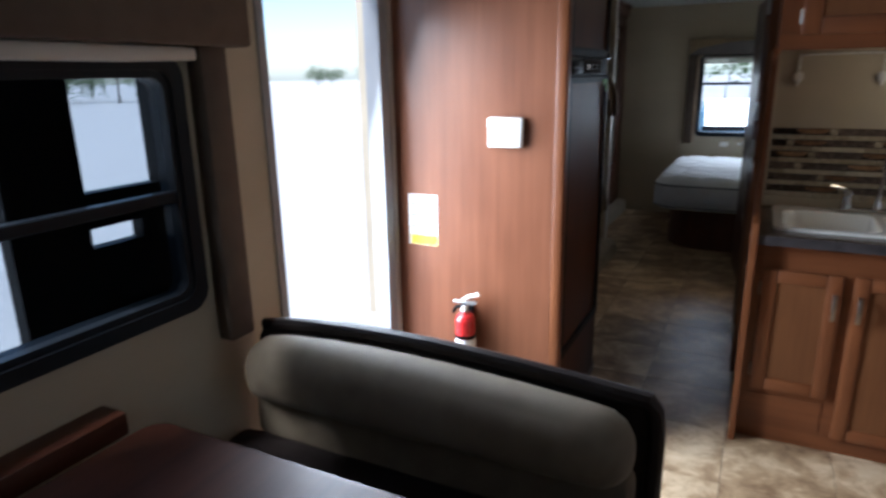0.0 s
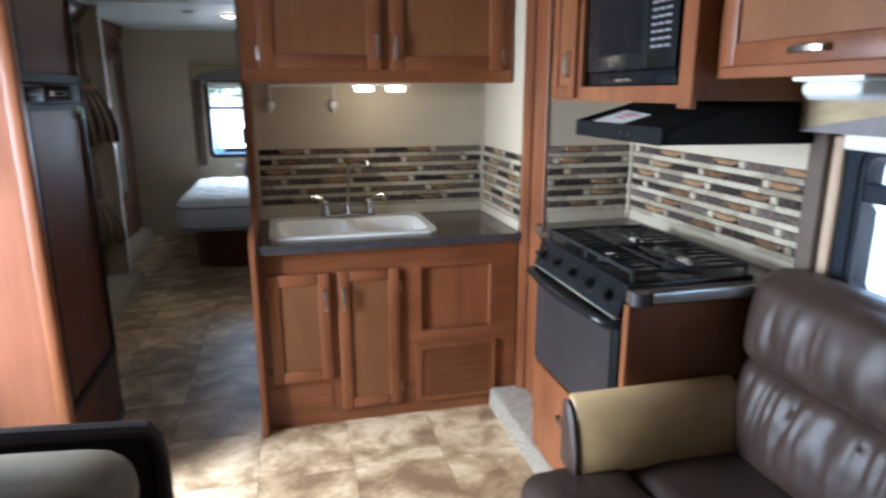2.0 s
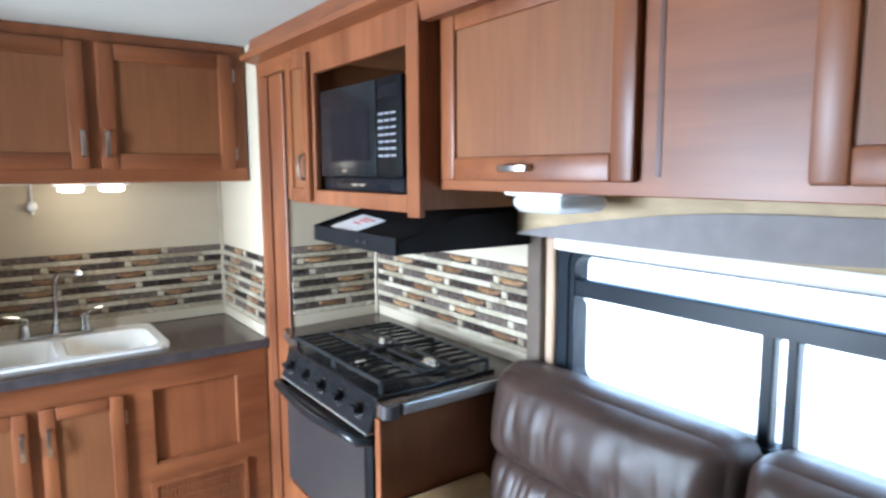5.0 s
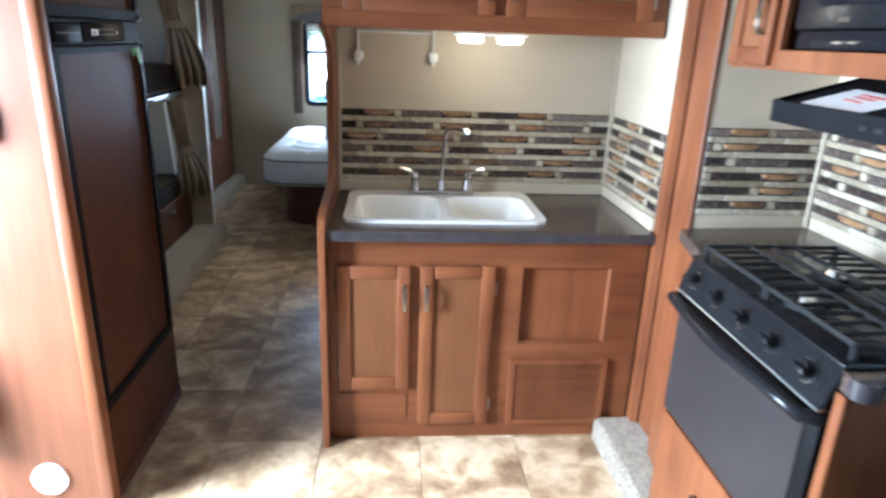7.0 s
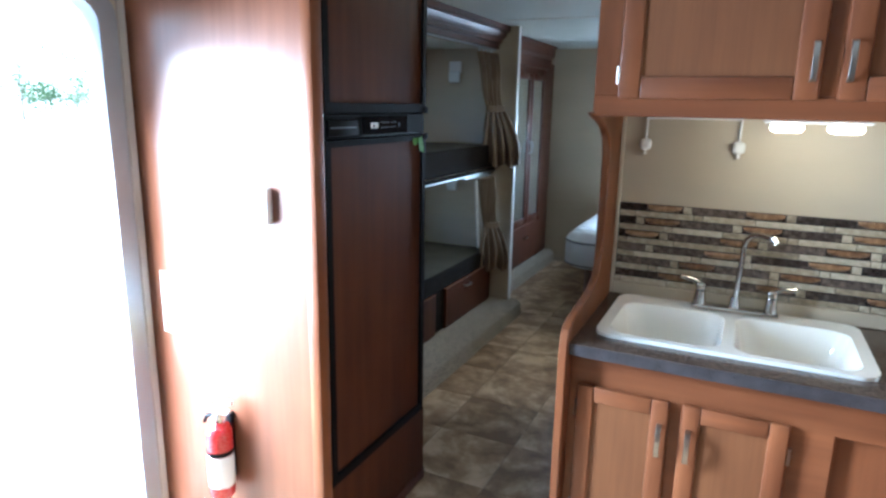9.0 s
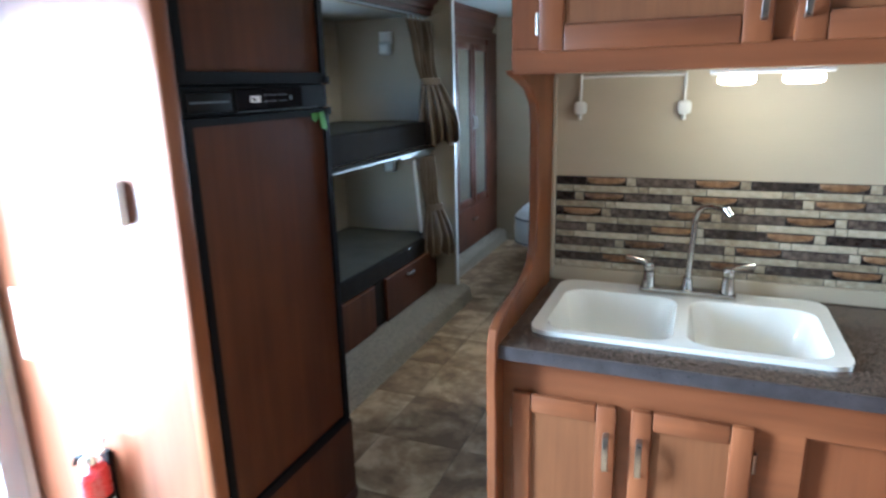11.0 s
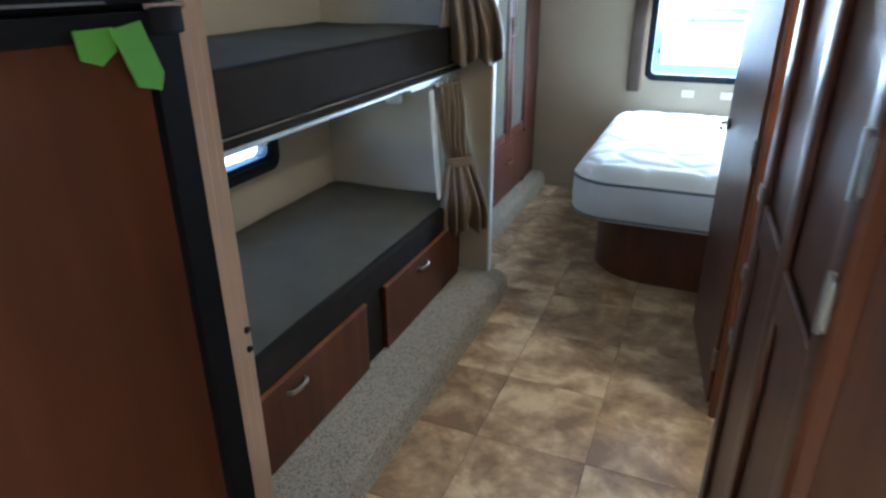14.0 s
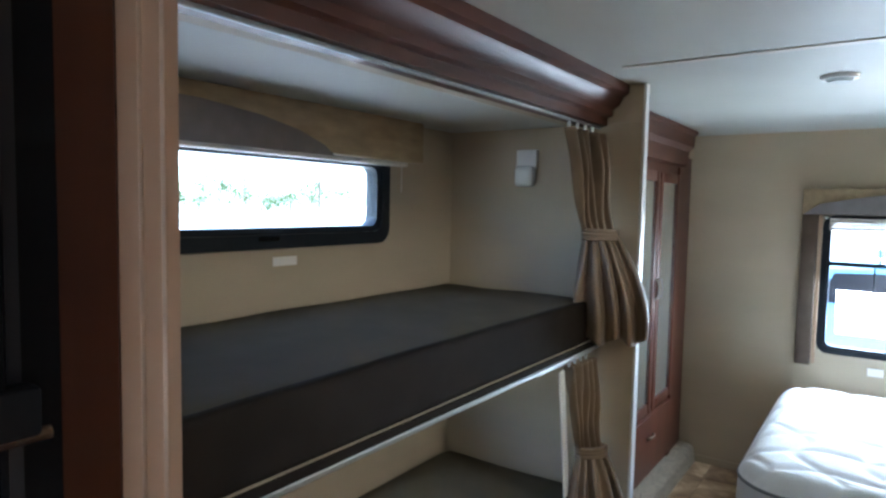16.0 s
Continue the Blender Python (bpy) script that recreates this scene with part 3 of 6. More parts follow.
blind = part("blind", turned(box((0.02, 0.695, 0.012), (0.82, 0.712, 0.036), 0.004), m), BLIND, rear_window, "raised cream blind")
for i in range(5):
    part("blind_slat", turned(box((0.02, 0.7145 + i * 0.0095, 0.012), (0.82, 0.722 + i * 0.0095, 0.034), 0.001), m), BLIND, blind)
sofa_window, m = window("window_5", (SLIDE_X, 1.555, 0.9), "-x", 1.355, 0.46, "wide sofa window with dark frame and sliding panes", bars=[(0.04, 0.295, 1.315, 0.345), (0.585, 0.04, 0.615, 0.3), (0.64, 0.04, 0.665, 0.3)])
part("blind", turned(soft_box((0.0, 0.425, 0.018), (1.355, 0.475, 0.055), 0.015, 3), m), BLIND, sofa_window, "rolled cream blind")

# wooden and padded surrounds
ob = thing("window_surround", (-0.3, YR, 0.735), "brown padded surround around the rear window", "window trim")
part("side_strip", box((-0.335, YR - 0.05, 0.735), (-0.255, YR - 0.001, 1.62), 0.008, 2), BROWN_PAD, ob)
part("wood_strip", box((-0.254, YR - 0.03, 0.745), (-0.234, YR - 0.017, 1.6), 0.003), PALE_WOOD, ob, "pale wood strip")
bm = box((-0.335, YR - 0.07, 1.6), (0.72, YR - 0.001, 1.745), 0.01, 2)
part("valance", bm, VALANCE_TAN, ob)
arc = [(-0.25 + 0.95 * i / 12, 1.66 + 0.06 * math.sin(math.pi * i / 12)) for i in range(13)]
part("swag", prism([(-0.33, 1.6), *arc, (0.71, 1.6)], "y", YR - 0.082, YR - 0.071), VALANCE_GREY, ob)

ob = thing("window_surround", (SLIDE_X, 1.6, 0.9), "grey and tan padded surround around the sofa window", "window trim")
part("side_strip", box((SLIDE_X - 0.05, 1.605, 0.86), (SLIDE_X - 0.001, 1.665, 1.39), 0.008, 2), BROWN_PAD, ob)
part("wood_strip", box((SLIDE_X - 0.03, 1.57, 0.86), (SLIDE_X - 0.001, 1.604, 1.36), 0.004), PALE_WOOD, ob, "pale wood strip")
bm = box((SLIDE_X - 0.1, 0.1, 1.37), (SLIDE_X - 0.001, 1.665, 1.52), 0.01, 2)
part("valance", bm, VALANCE_TAN, ob)
arc = [(1.64 - 0.8 * i / 14, 1.378 + 0.09 * math.sin(0.5 * math.pi * i / 14)) for i in range(15)]
arc += [(0.2, 1.475)] + [(0.25 + 0.8 * i / 10, 1.436 - 0.064 * math.sin(0.5 * math.pi * i / 10)) for i in range(11)]
part("swag", prism([(1.64, 1.372), *arc], "x", SLIDE_X - 0.112, SLIDE_X - 0.101), VALANCE_GREY, ob)

ob = thing("window_surround", (XL, 1.5, 0.74), "brown padded surround around the dinette window", "window trim")
part("side_strip", box((XL + 0.001, 1.47, 0.73), (XL + 0.055, 1.56, 1.55), 0.008, 2), BROWN_PAD, ob)
part("valance", box((XL + 0.001, 0.4, 1.53), (XL + 0.09, 1.62, 1.72), 0.01, 2), BROWN_PAD, ob)
part("blind", soft_box((XL + 0.02, 0.5, 1.49), (XL + 0.06, 1.46, 1.53), 0.015, 3), BLIND, ob, "rolled cream blind")

ob = thing("window_surround", (BUNK_BACK, 4.3, 1.75), "grey and tan padded valance over the bunk window", "window trim")
part("valance", box((BUNK_BACK + 0.001, 3.6, 1.775), (BUNK_BACK + 0.09, 5.05, BUNK_TOP - 0.002), 0.008, 2), VALANCE_TAN, ob)
part("blind", soft_box((BUNK_BACK + 0.02, 3.64, 1.757), (BUNK_BACK + 0.06, 4.99, 1.776), 0.008, 3), BLIND, ob, "rolled cream blind")
part("blind_cord", rod((BUNK_BACK + 0.03, 4.985, 1.66), (BUNK_BACK + 0.03, 4.985, 1.76), 0.0025, 6), BLIND, ob)
swag = [(4.55, 1.768), (4.5, 1.8), (4.4, 1.835), (4.25, 1.865), (4.05, 1.885), (3.62, 1.892), (3.62, 1.768)]
part("swag", prism(swag, "x", BUNK_BACK + 0.091, BUNK_BACK + 0.1), VALANCE_GREY, ob)

# door frame and the open entry door
ob = thing("door_1", (XL, 2.1, 0), "entry door standing wide open against the outer wall", "door", kind="structure")
m = facing((XL, DOOR[0], 0), "+x")
w, h = DOOR[2] - DOOR[0], DOOR[3]
bm = ring(round_rect(-0.03, -0.02, w + 0.058, h + 0.03, 0.08), round_rect(0.004, 0.0, w - 0.004, h - 0.004, 0.07), -0.06, 0.006)
part("door_frame", turned(bm, m), GREY_PAINT, ob, "grey metal door frame")
part("door_trim", box((XL + 0.001, DOOR[2] + 0.059, 0.0), (XL + 0.012, PANEL_Y - 0.005, TOP - 0.001), 0.003), TAN_PAINT, ob, "pale trim strip")
m = facing((XL - 0.13, 0, 0), "+x")
leaf = bmesh.new()
LY0, LY1 = 1.03, 1.75
# the low slot at v 1.05 is cut to stand for a reflection
for u0, v0, u1, v1 in ((LY0, 0.02, 1.217, 1.82), (1.432, 0.02, LY1, 1.82), (1.217, 0.02, 1.432, 1.05), (1.36, 1.05, 1.432, 1.10), (1.217, 1.10, 1.432, 1.187), (1.217, 1.62, 1.432, 1.82)):
    box((u0, v0, -0.02), (u1, v1, 0.02), bm=leaf)
bmesh.ops.remove_doubles(leaf, verts=leaf.verts[:], dist=1e-5)
# near-black colour puts the leaf's shade into its material
part("door_leaf", turned(leaf, m), BLACK_MATT, ob, "entry door leaf coloured near-black for shade", smooth=0)


# ---- cabinet parts ----
def bar_handle(parent, m, u, v, long, upright=True, name="handle"):
    """A bowed metal pull on two feet."""
    half, wide = long / 2, 0.0072
    bow = [(half * math.cos(math.pi * k / 8), 0.011 + 0.016 * math.sin(math.pi * k / 8) ** 0.7) for k in range(9)]
    inner = [(a * 0.9, max(0.0, w - 0.0075)) for a, w in reversed(bow)]
    line = [(half, 0.0)] + bow + [(-half, 0.0)] + inner
    if upright:
        t = prism([(v + a, w) for a, w in line], "x", u - wide, u + wide, b=0.0015)
    else:
        t = prism([(u + a, w) for a, w in line], "y", v - wide, v + wide, b=0.0015)
    return part(name, turned(t, m), NICKEL, parent, "brushed metal pull")


def cabinet_door(parent, m, u0, v0, u1, v1, rail=0.05, name="door", handle=None, hinges=None, wood=WOOD, panel=WOOD_PANEL, thick=0.02, pane=None):
    """A frame of stiles and rails round a sunk panel; m carries u, v, w into the world."""
    leaf = part(name, turned(box((u0 + 0.01, v0 + 0.01, -0.004 + 0.004), (u1 - 0.01, v1 - 0.01, thick * 0.45)), m), pane or panel, parent, smooth=0)
    for a, b in ((u0, u0 + rail), (u1 - rail, u1)):
        part("stile", turned(box((a, v0, 0.0), (b, v1, thick), 0.0065, 2), m), wood, leaf)
    for a, b in ((v0, v0 + rail), (v1 - rail, v1)):
        part("rail", turned(box((u0 + rail, a, 0.0), (u1 - rail, b, thick - 0.001), 0.006, 2), m), WOOD_X if wood is WOOD else wood, leaf)
    fm = m @ Matrix.Translation((0, 0, thick))
    if handle:
        bar_handle(leaf, fm, *handle)
    for u, v in hinges or ():
        part("hinge", turned(rod((u, v - 0.025, 0.006), (u, v + 0.025, 0.006), 0.006, 8), m), NICKEL, leaf, "metal hinge")
    return leaf


# ---- kitchen: the sink unit ----
FACE = 2.862
unit = thing("sink_cabinet", (1.0, 3.1, 0), "cherry sink base cabinet with two doors and a vent", "cabinet")
face = bmesh.new()
for u0, v0, u1, v1 in ((0.406, 0.0, 1.108, 0.815), (1.438, 0.0, 1.566, 0.815), (1.108, 0.0, 1.438, 0.407), (1.108, 0.714, 1.438, 0.815)):
    box((u0, FACE, v0), (u1, FACE + 0.02, v1), bm=face)
bmesh.ops.remove_doubles(face, verts=face.verts[:], dist=1e-5)
part("face_frame", face, WOOD_X, unit, smooth=0)
part("sunk_panel", box((1.1, FACE + 0.0205, 0.4), (1.446, FACE + 0.028, 0.72)), WOOD, unit, smooth=0)
for a, b, along in (((1.108, 0.407), (1.114, 0.714), WOOD), ((1.432, 0.407), (1.438, 0.714), WOOD), ((1.114, 0.407), (1.432, 0.413), WOOD_X), ((1.114, 0.708), (1.432, 0.714), WOOD_X)):
    part("panel_bead", box((a[0], FACE + 0.004, a[1]), (b[0], FACE + 0.02, b[1]), 0.002), along, unit)
for x in (0.406, 1.546):
    part("side_panel", box((x, FACE + 0.021, 0.0), (x + 0.02, SINK_Y - 0.001, 0.815)), WOOD, unit, smooth=0)
m = facing((0, FACE, 0), "-y")
cabinet_door(unit, m, 0.434, 0.224, 0.7, 0.72, handle=(0.678, 0.6, 0.1), hinges=[(0.433, 0.3), (0.433, 0.64)])
cabinet_door(unit, m, 0.734, 0.066, 1.006, 0.722, handle=(0.757, 0.6, 0.1), hinges=[(1.009, 0.15), (1.009, 0.63)])
vent = part("vent_frame", turned(ring([(1.083, 0.06), (1.462, 0.06), (1.462, 0.342), (1.083, 0.342)], [(1.103, 0.08), (1.442, 0.08), (1.442, 0.322), (1.103, 0.322)], 0, 0.014), m), WOOD, unit, "slatted wooden heat vent", smooth=0)
for i in range(24):
    u = 1.1055 + i * 0.0141
    part("slat", turned(box((u, 0.08, 0.0), (u + 0.0085, 0.322, 0.01)), m), WOOD, vent, smooth=0)
for i in range(5):
    part("cross_slat", turned(box((1.103, 0.115 + i * 0.043, 0.0), (1.442, 0.121 + i * 0.043, 0.0085)), m), WOOD_X, vent, smooth=0)
part("toe_rail", turned(box((0.436, 0.085, 0.0), (0.69, 0.2, 0.004)), m), WOOD_X, unit, smooth=0)

# curved end panel that runs up to the wall cabinet
prof = [(2.80, 0.0), (2.80, 0.80)]
prof += [(2.805, 0.86), (2.82, 0.895), (2.86, 0.915), (2.98, 0.93), (3.1, 0.945), (3.17, 0.97), (3.205, 1.01), (3.215, 1.07), (3.215, 1.38), (3.195, 1.435), (3.14, 1.475), (3.05, 1.5), (2.975, 1.515), (2.96, 1.525)]
prof += [(SINK_Y + 0.03, 1.525), (SINK_Y + 0.03, 0.0)]
end = solid("end_panel", prism(prof, "x", 0.379, 0.405, b=0.004), WOOD, "tall cherry end panel with an S-curved front edge", "panel")
part("inner_edge_strip", box((0.4055, 3.40, 0.862), (0.417, SINK_Y - 0.001, 1.51), 0.002), WALLPAPER, end)

# worktop, with a hole for the sink
SX0, SX1, SY0, SY1, CT = 0.453, 1.203, 2.92, 3.39, 0.855
bm = ring(round_rect(0.406, 2.822, 1.565, SINK_Y - 0.001, 0.004), round_rect(SX0 + 0.02, SY0 + 0.02, SX1 - 0.02, SY1 - 0.02, 0.05), CT - 0.035, CT)
top = solid("worktop", bm, COUNTER, "dark speckled laminate worktop round the sink", "worktop", smooth=25)
part("edge_band", box((0.406, 2.818, CT - 0.036), (1.565, 2.8215, CT - 0.001)), COUNTER_EDGE, top)

# double sink
sink = thing("kitchen_sink", ((SX0 + SX1) / 2, (SY0 + SY1) / 2, CT), "white double-bowl kitchen sink set in the dark worktop", "sink")


def bowl(u0, u1, v0, v1, deep):
    t = bmesh.new()
    loops = []
    for inset, z, r in ((0.0, CT + 0.012, 0.06), (0.006, CT + 0.004, 0.058), (0.02, CT - 0.07, 0.06), (0.035, CT - deep + 0.02, 0.06), (0.065, CT - deep, 0.05)):
        loops.append([t.verts.new((u, v, z)) for u, v in round_rect(u0 + inset, v0 + inset, u1 - inset, v1 - inset, r)])
    for a, b in zip(loops, loops[1:]):
        for i in range(len(a)):
            j = (i + 1) % len(a)
            t.faces.new((a[i], a[j], b[j], b[i]))
    t.faces.new(loops[-1])
    bmesh.ops.recalc_face_normals(t, faces=t.faces[:])
    for f in t.faces:
        f.normal_flip()
    return t


B0, B1 = (SX0 + 0.035, SX0 + 0.36), (SX0 + 0.392, SX1 - 0.035)
BV = (SY0 + 0.03, SY1 - 0.095)
deck = ring(round_rect(SX0, SY0, SX1, SY1, 0.055), round_rect(SX0 + 0.012, SY0 + 0.012, SX1 - 0.012, SY1 - 0.012, 0.05), CT + 0.0005, CT + 0.012)
u_cuts = [SX0 + 0.012, B0[0], B0[1], B1[0], B1[1], SX1 - 0.012]
for u0, v0, u1, v1 in ((u_cuts[0], SY0 + 0.012, u_cuts[5], BV[0]), (u_cuts[0], BV[1], u_cuts[5], SY1 - 0.012), (u_cuts[0], BV[0], u_cuts[1], BV[1]), (u_cuts[2], BV[0], u_cuts[3], BV[1]), (u_cuts[4], BV[0], u_cuts[5], BV[1])):
    box((u0, v0, CT + 0.001), (u1, v1, CT + 0.0115), bm=deck)
bmesh.ops.remove_doubles(deck, verts=deck.verts[:], dist=0.0012)
part("deck", deck, PORCELAIN, sink, smooth=25)
for u in (B0, B1):
    corner = bowl(*u, *BV, 0.17)
    part("bowl", corner, PORCELAIN, sink, smooth=60)
    outer, inner = round_rect(u[0], BV[0], u[1], BV[1], 0.001), round_rect(u[0], BV[0], u[1], BV[1], 0.06)
    part("bowl_rim", ring(outer, inner, CT + 0.006, CT + 0.0117), PORCELAIN, sink, smooth=25)
    c = ((u[0] + u[1]) / 2, (BV[0] + BV[1]) / 2)
    part("drain", rod((*c, CT - 0.169), (*c, CT - 0.165), 0.035, 16), CHROME, sink, "metal drain")

FX, FY, FZ = 0.835, 3.335, CT + 0.012
tap = thing("faucet", (FX, FY, FZ), "chrome kitchen faucet with high spout and two levers", "faucet")
part("base_plate", soft_box((FX - 0.135, FY - 0.028, FZ), (FX + 0.135, FY + 0.028, FZ + 0.02), 0.01, 4), FAUCET_STEEL, tap)
pts = [(FX, FY, FZ + 0.01), (FX + 0.002, FY, FZ + 0.1), (FX + 0.008, FY - 0.004, FZ + 0.2)]
pts += [(FX + 0.008 + 0.042 * (1 - math.cos(radians(a))), FY - 0.004 - 0.036 * (1 - math.cos(radians(a))), FZ + 0.225 + 0.055 * math.sin(radians(a))) for a in range(0, 91, 15)]
pts += [(FX + 0.075, FY - 0.063, FZ + 0.278), (FX + 0.092, FY - 0.08, FZ + 0.274)]
part("spout", tube(pts, 0.0095, 12), FAUCET_STEEL, tap)
part("spout_collar", rod((FX, FY, FZ + 0.012), (FX, FY, FZ + 0.055), 0.02, 16, 0.013), FAUCET_STEEL, tap)
part("nozzle", rod((FX + 0.086, FY - 0.074, FZ + 0.28), (FX + 0.1, FY - 0.088, FZ + 0.262), 0.0135, 12, 0.012), FAUCET_STEEL, tap)
for s in (-1, 1):
    hub = part("tap_hub", rod((FX + s * 0.11, FY, FZ + 0.014), (FX + s * 0.11, FY, FZ + 0.066), 0.022, 16, 0.016), FAUCET_STEEL, tap)
    part("hub_cap", soft_box((FX + s * 0.11 - 0.017, FY - 0.017, FZ + 0.064), (FX + s * 0.11 + 0.017, FY + 0.017, FZ + 0.095), 0.013, 4), FAUCET_STEEL, hub, smooth=60)
    part("lever", tube([(FX + s * 0.112, FY, FZ + 0.085), (FX + s * 0.13, FY - 0.004, FZ + 0.098), (FX + s * 0.152, FY - 0.006, FZ + 0.103), (FX + s * 0.178, FY - 0.008, FZ + 0.108)], 0.0085), FAUCET_STEEL, hub)

# wall cabinet over the sink
UY = 2.972
upper = thing("wall_cabinet", (0.98, 3.2, 1.525), "cherry wall cabinet with two doors over the sink", "cabinet")
part("body", box((0.394, UY, 1.526), (1.556, SINK_Y - 0.001, TOP - 0.002), 0.002), WOOD, upper)
part("bottom_rail", box((0.394, UY - 0.004, 1.515), (1.556, UY + 0.02, 1.575), 0.003), WOOD_X, upper)
m = facing((0, UY, 0), "-y")
cabinet_door(upper, m, 0.465, 1.565, 0.965, 2.03, rail=0.06, handle=(0.945, 1.66, 0.1), hinges=[(0.461, 1.63), (0.461, 1.95)])
cabinet_door(upper, m, 1.005, 1.565, 1.505, 2.03, rail=0.06, handle=(1.025, 1.66, 0.1), hinges=[(1.509, 1.63), (1.509, 1.95)])

# lamp under the wall cabinet
lamp = thing("cabinet_lamp", (0.985, 3.16, 1.51), "twin warm lamp lit under the wall cabinet", "lamp")
part("base", box((0.85, 3.13, 1.503), (1.12, 3.2, 1.5145), 0.004), WHITE, lamp)
for x in (0.912, 1.058):
    part("lens", soft_box((x - 0.043, 3.128, 1.478), (x + 0.043, 3.202, 1.504), 0.0125, 4), LAMP_ON, lamp, "glowing lamp lens")
    bulb("cabinet_bulb", (x, 3.165, 1.45), 0.12)

# white cords with sensors on the wall
for x in (0.49, 0.79):
    ob = thing("gas_valve_cord", (x, SINK_Y - 0.01, 1.4), "white plastic pull cord knob on the papered wall", "cord", group="cords over the sink")
    part("cord", tube([(x, SINK_Y - 0.008, 1.514), (x, SINK_Y - 0.01, 1.47), (x, SINK_Y - 0.012, 1.43)], 0.0045, 6), WHITE, ob)
    part("knob", soft_box((x - 0.02, SINK_Y - 0.03, 1.395), (x + 0.02, SINK_Y - 0.002, 1.435), 0.013, 4), WHITE, ob)
    part("peg", rod((x, SINK_Y - 0.016, 1.38), (x, SINK_Y - 0.016, 1.4), 0.006, 8), WHITE, ob)
part("cross_cord", tube([(0.49, SINK_Y - 0.008, 1.505), (0.55, SINK_Y - 0.008, 1.508), (0.79, SINK_Y - 0.008, 1.508)], 0.0045, 6), WHITE, ob)

# ---- kitchen slide-out: stove, counter, hood, microwave ----
SC = 0.935
SF, ST0, ST1 = 1.455, 1.722, 2.345
unit = thing("stove_cabinet", (1.7, 2.2, 0.092), "cherry cabinet around the stove with a drawer", "cabinet")
part("end_side", box((SF + 0.005, ST0 - 0.03, 0.093), (SLIDE_X - 0.001, ST0 - 0.008, SC - 0.04), 0.002), WOOD_PANEL, unit)
part("front_edge", box((SF - 0.003, ST0 - 0.032, 0.093), (SF + 0.004, ST0 - 0.006, SC - 0.04), 0.002), WOOD, unit)
bm = prism([(SF + 0.06, ST1 + 0.008), (1.567, 2.63), (SLIDE_X - 0.001, 2.66), (SLIDE_X - 0.001, ST1 + 0.008)], "z", 0.093, SC - 0.04)
part("angled_side", bm, WOOD, unit, smooth=0)
side_m = Matrix.Translation((1.567, 2.63, 0)) @ pose(0, 0, 0, 0, 0, 10.63) @ facing((0, 0, 0), "-x")
for v0, v1 in ((0.69, 0.87), (0.5, 0.675), (0.31, 0.485), (0.11, 0.295)):
    front = part("corner_drawer", turned(box((0.03, v0, 0.0005), (0.27, v1, 0.016), 0.006, 2), side_m), WOOD, unit)
    part("drawer_field", turned(ring([(0.07, v0 + 0.035), (0.235, v0 + 0.035), (0.235, v1 - 0.035), (0.07, v1 - 0.035)], [(0.078, v0 + 0.043), (0.227, v0 + 0.043), (0.227, v1 - 0.043), (0.078, v1 - 0.043)], 0.016, 0.021), side_m), WOOD_DARK, front, smooth=0)
m = facing((SF + 0.012, ST1, 0), "-x")
box_front = part("drawer", turned(box((0.004, 0.1, 0), (ST1 - ST0 - 0.012, 0.455, 0.016), 0.004), m), WOOD, unit)
bar_handle(box_front, m @ Matrix.Translation((0, 0, 0.016)), 0.3, 0.34, 0.1, False)

bm = prism([(SF + 0.005, ST0 - 0.035), (SF + 0.005, ST0 - 0.004), (SLIDE_X - 0.12, ST0 - 0.004), (SLIDE_X - 0.12, ST1 + 0.006), (SF + 0.045, ST1 + 0.006), (1.56, 2.635), (SLIDE_X - 0.001, 2.664), (SLIDE_X - 0.001, ST0 - 0.035)], "z", SC - 0.038, SC)
top = solid("stove_worktop", bm, COUNTER, "dark speckled laminate worktop around the stove", "worktop", smooth=0)
part("metal_edge", soft_box((SF + 0.06, ST0 - 0.052, SC - 0.036), (SLIDE_X - 0.1, ST0 - 0.036, SC - 0.002), 0.006, 3), STEEL, top, "pale metal edge strip")
part("round_corner", rod((SF + 0.03, ST0 - 0.03, SC - 0.038), (SF + 0.03, ST0 - 0.03, SC - 0.0005), 0.028, 20), COUNTER_EDGE, top)

stove = thing("gas_stove", (1.66, 2.03, 0.465), "black gas stove with oven, four knobs and iron grates", "stove")
part("body", box((SF + 0.03, ST0, 0.46), (SLIDE_X - 0.13, ST1, SC - 0.005), 0.004), BLACK, stove)
part("cooktop", box((SF + 0.005, ST0, SC - 0.004), (SLIDE_X - 0.122, ST1, SC + 0.012), 0.005, 2), BLACK, stove)
part("control_panel", prism([(SF - 0.02, SC - 0.085), (SF + 0.012, SC + 0.008), (SF + 0.04, SC + 0.008), (SF + 0.04, SC - 0.085)], "y", ST0, ST1, b=0.004), BLACK, stove)
oven = part("oven_door", box((SF - 0.005, ST0 + 0.008, 0.468), (SF + 0.028, ST1 - 0.008, SC - 0.092), 0.006, 2), BLACK_MATT, stove, "black oven door")
part("oven_glass", box((SF - 0.009, ST0 + 0.045, 0.475), (SF - 0.0045, ST1 - 0.012, SC - 0.135), 0.001), OVEN_FACE, oven)
hp = [(SF - 0.006, ST0 + 0.012, SC - 0.112), (SF - 0.04, ST0 + 0.02, SC - 0.108)] + [(SF - 0.04 - 0.026 * math.sin(math.pi * k / 8), ST0 + 0.03 + (ST1 - ST0 - 0.06) * k / 8, SC - 0.106) for k in range(1, 8)] + [(SF - 0.04, ST1 - 0.02, SC - 0.108), (SF - 0.006, ST1 - 0.012, SC - 0.112)]
part("oven_handle", tube(hp, 0.0155, 12), BLACK, oven, "bowed black handle", smooth=60)
nrm = Vector((-0.945, 0, 0.326))
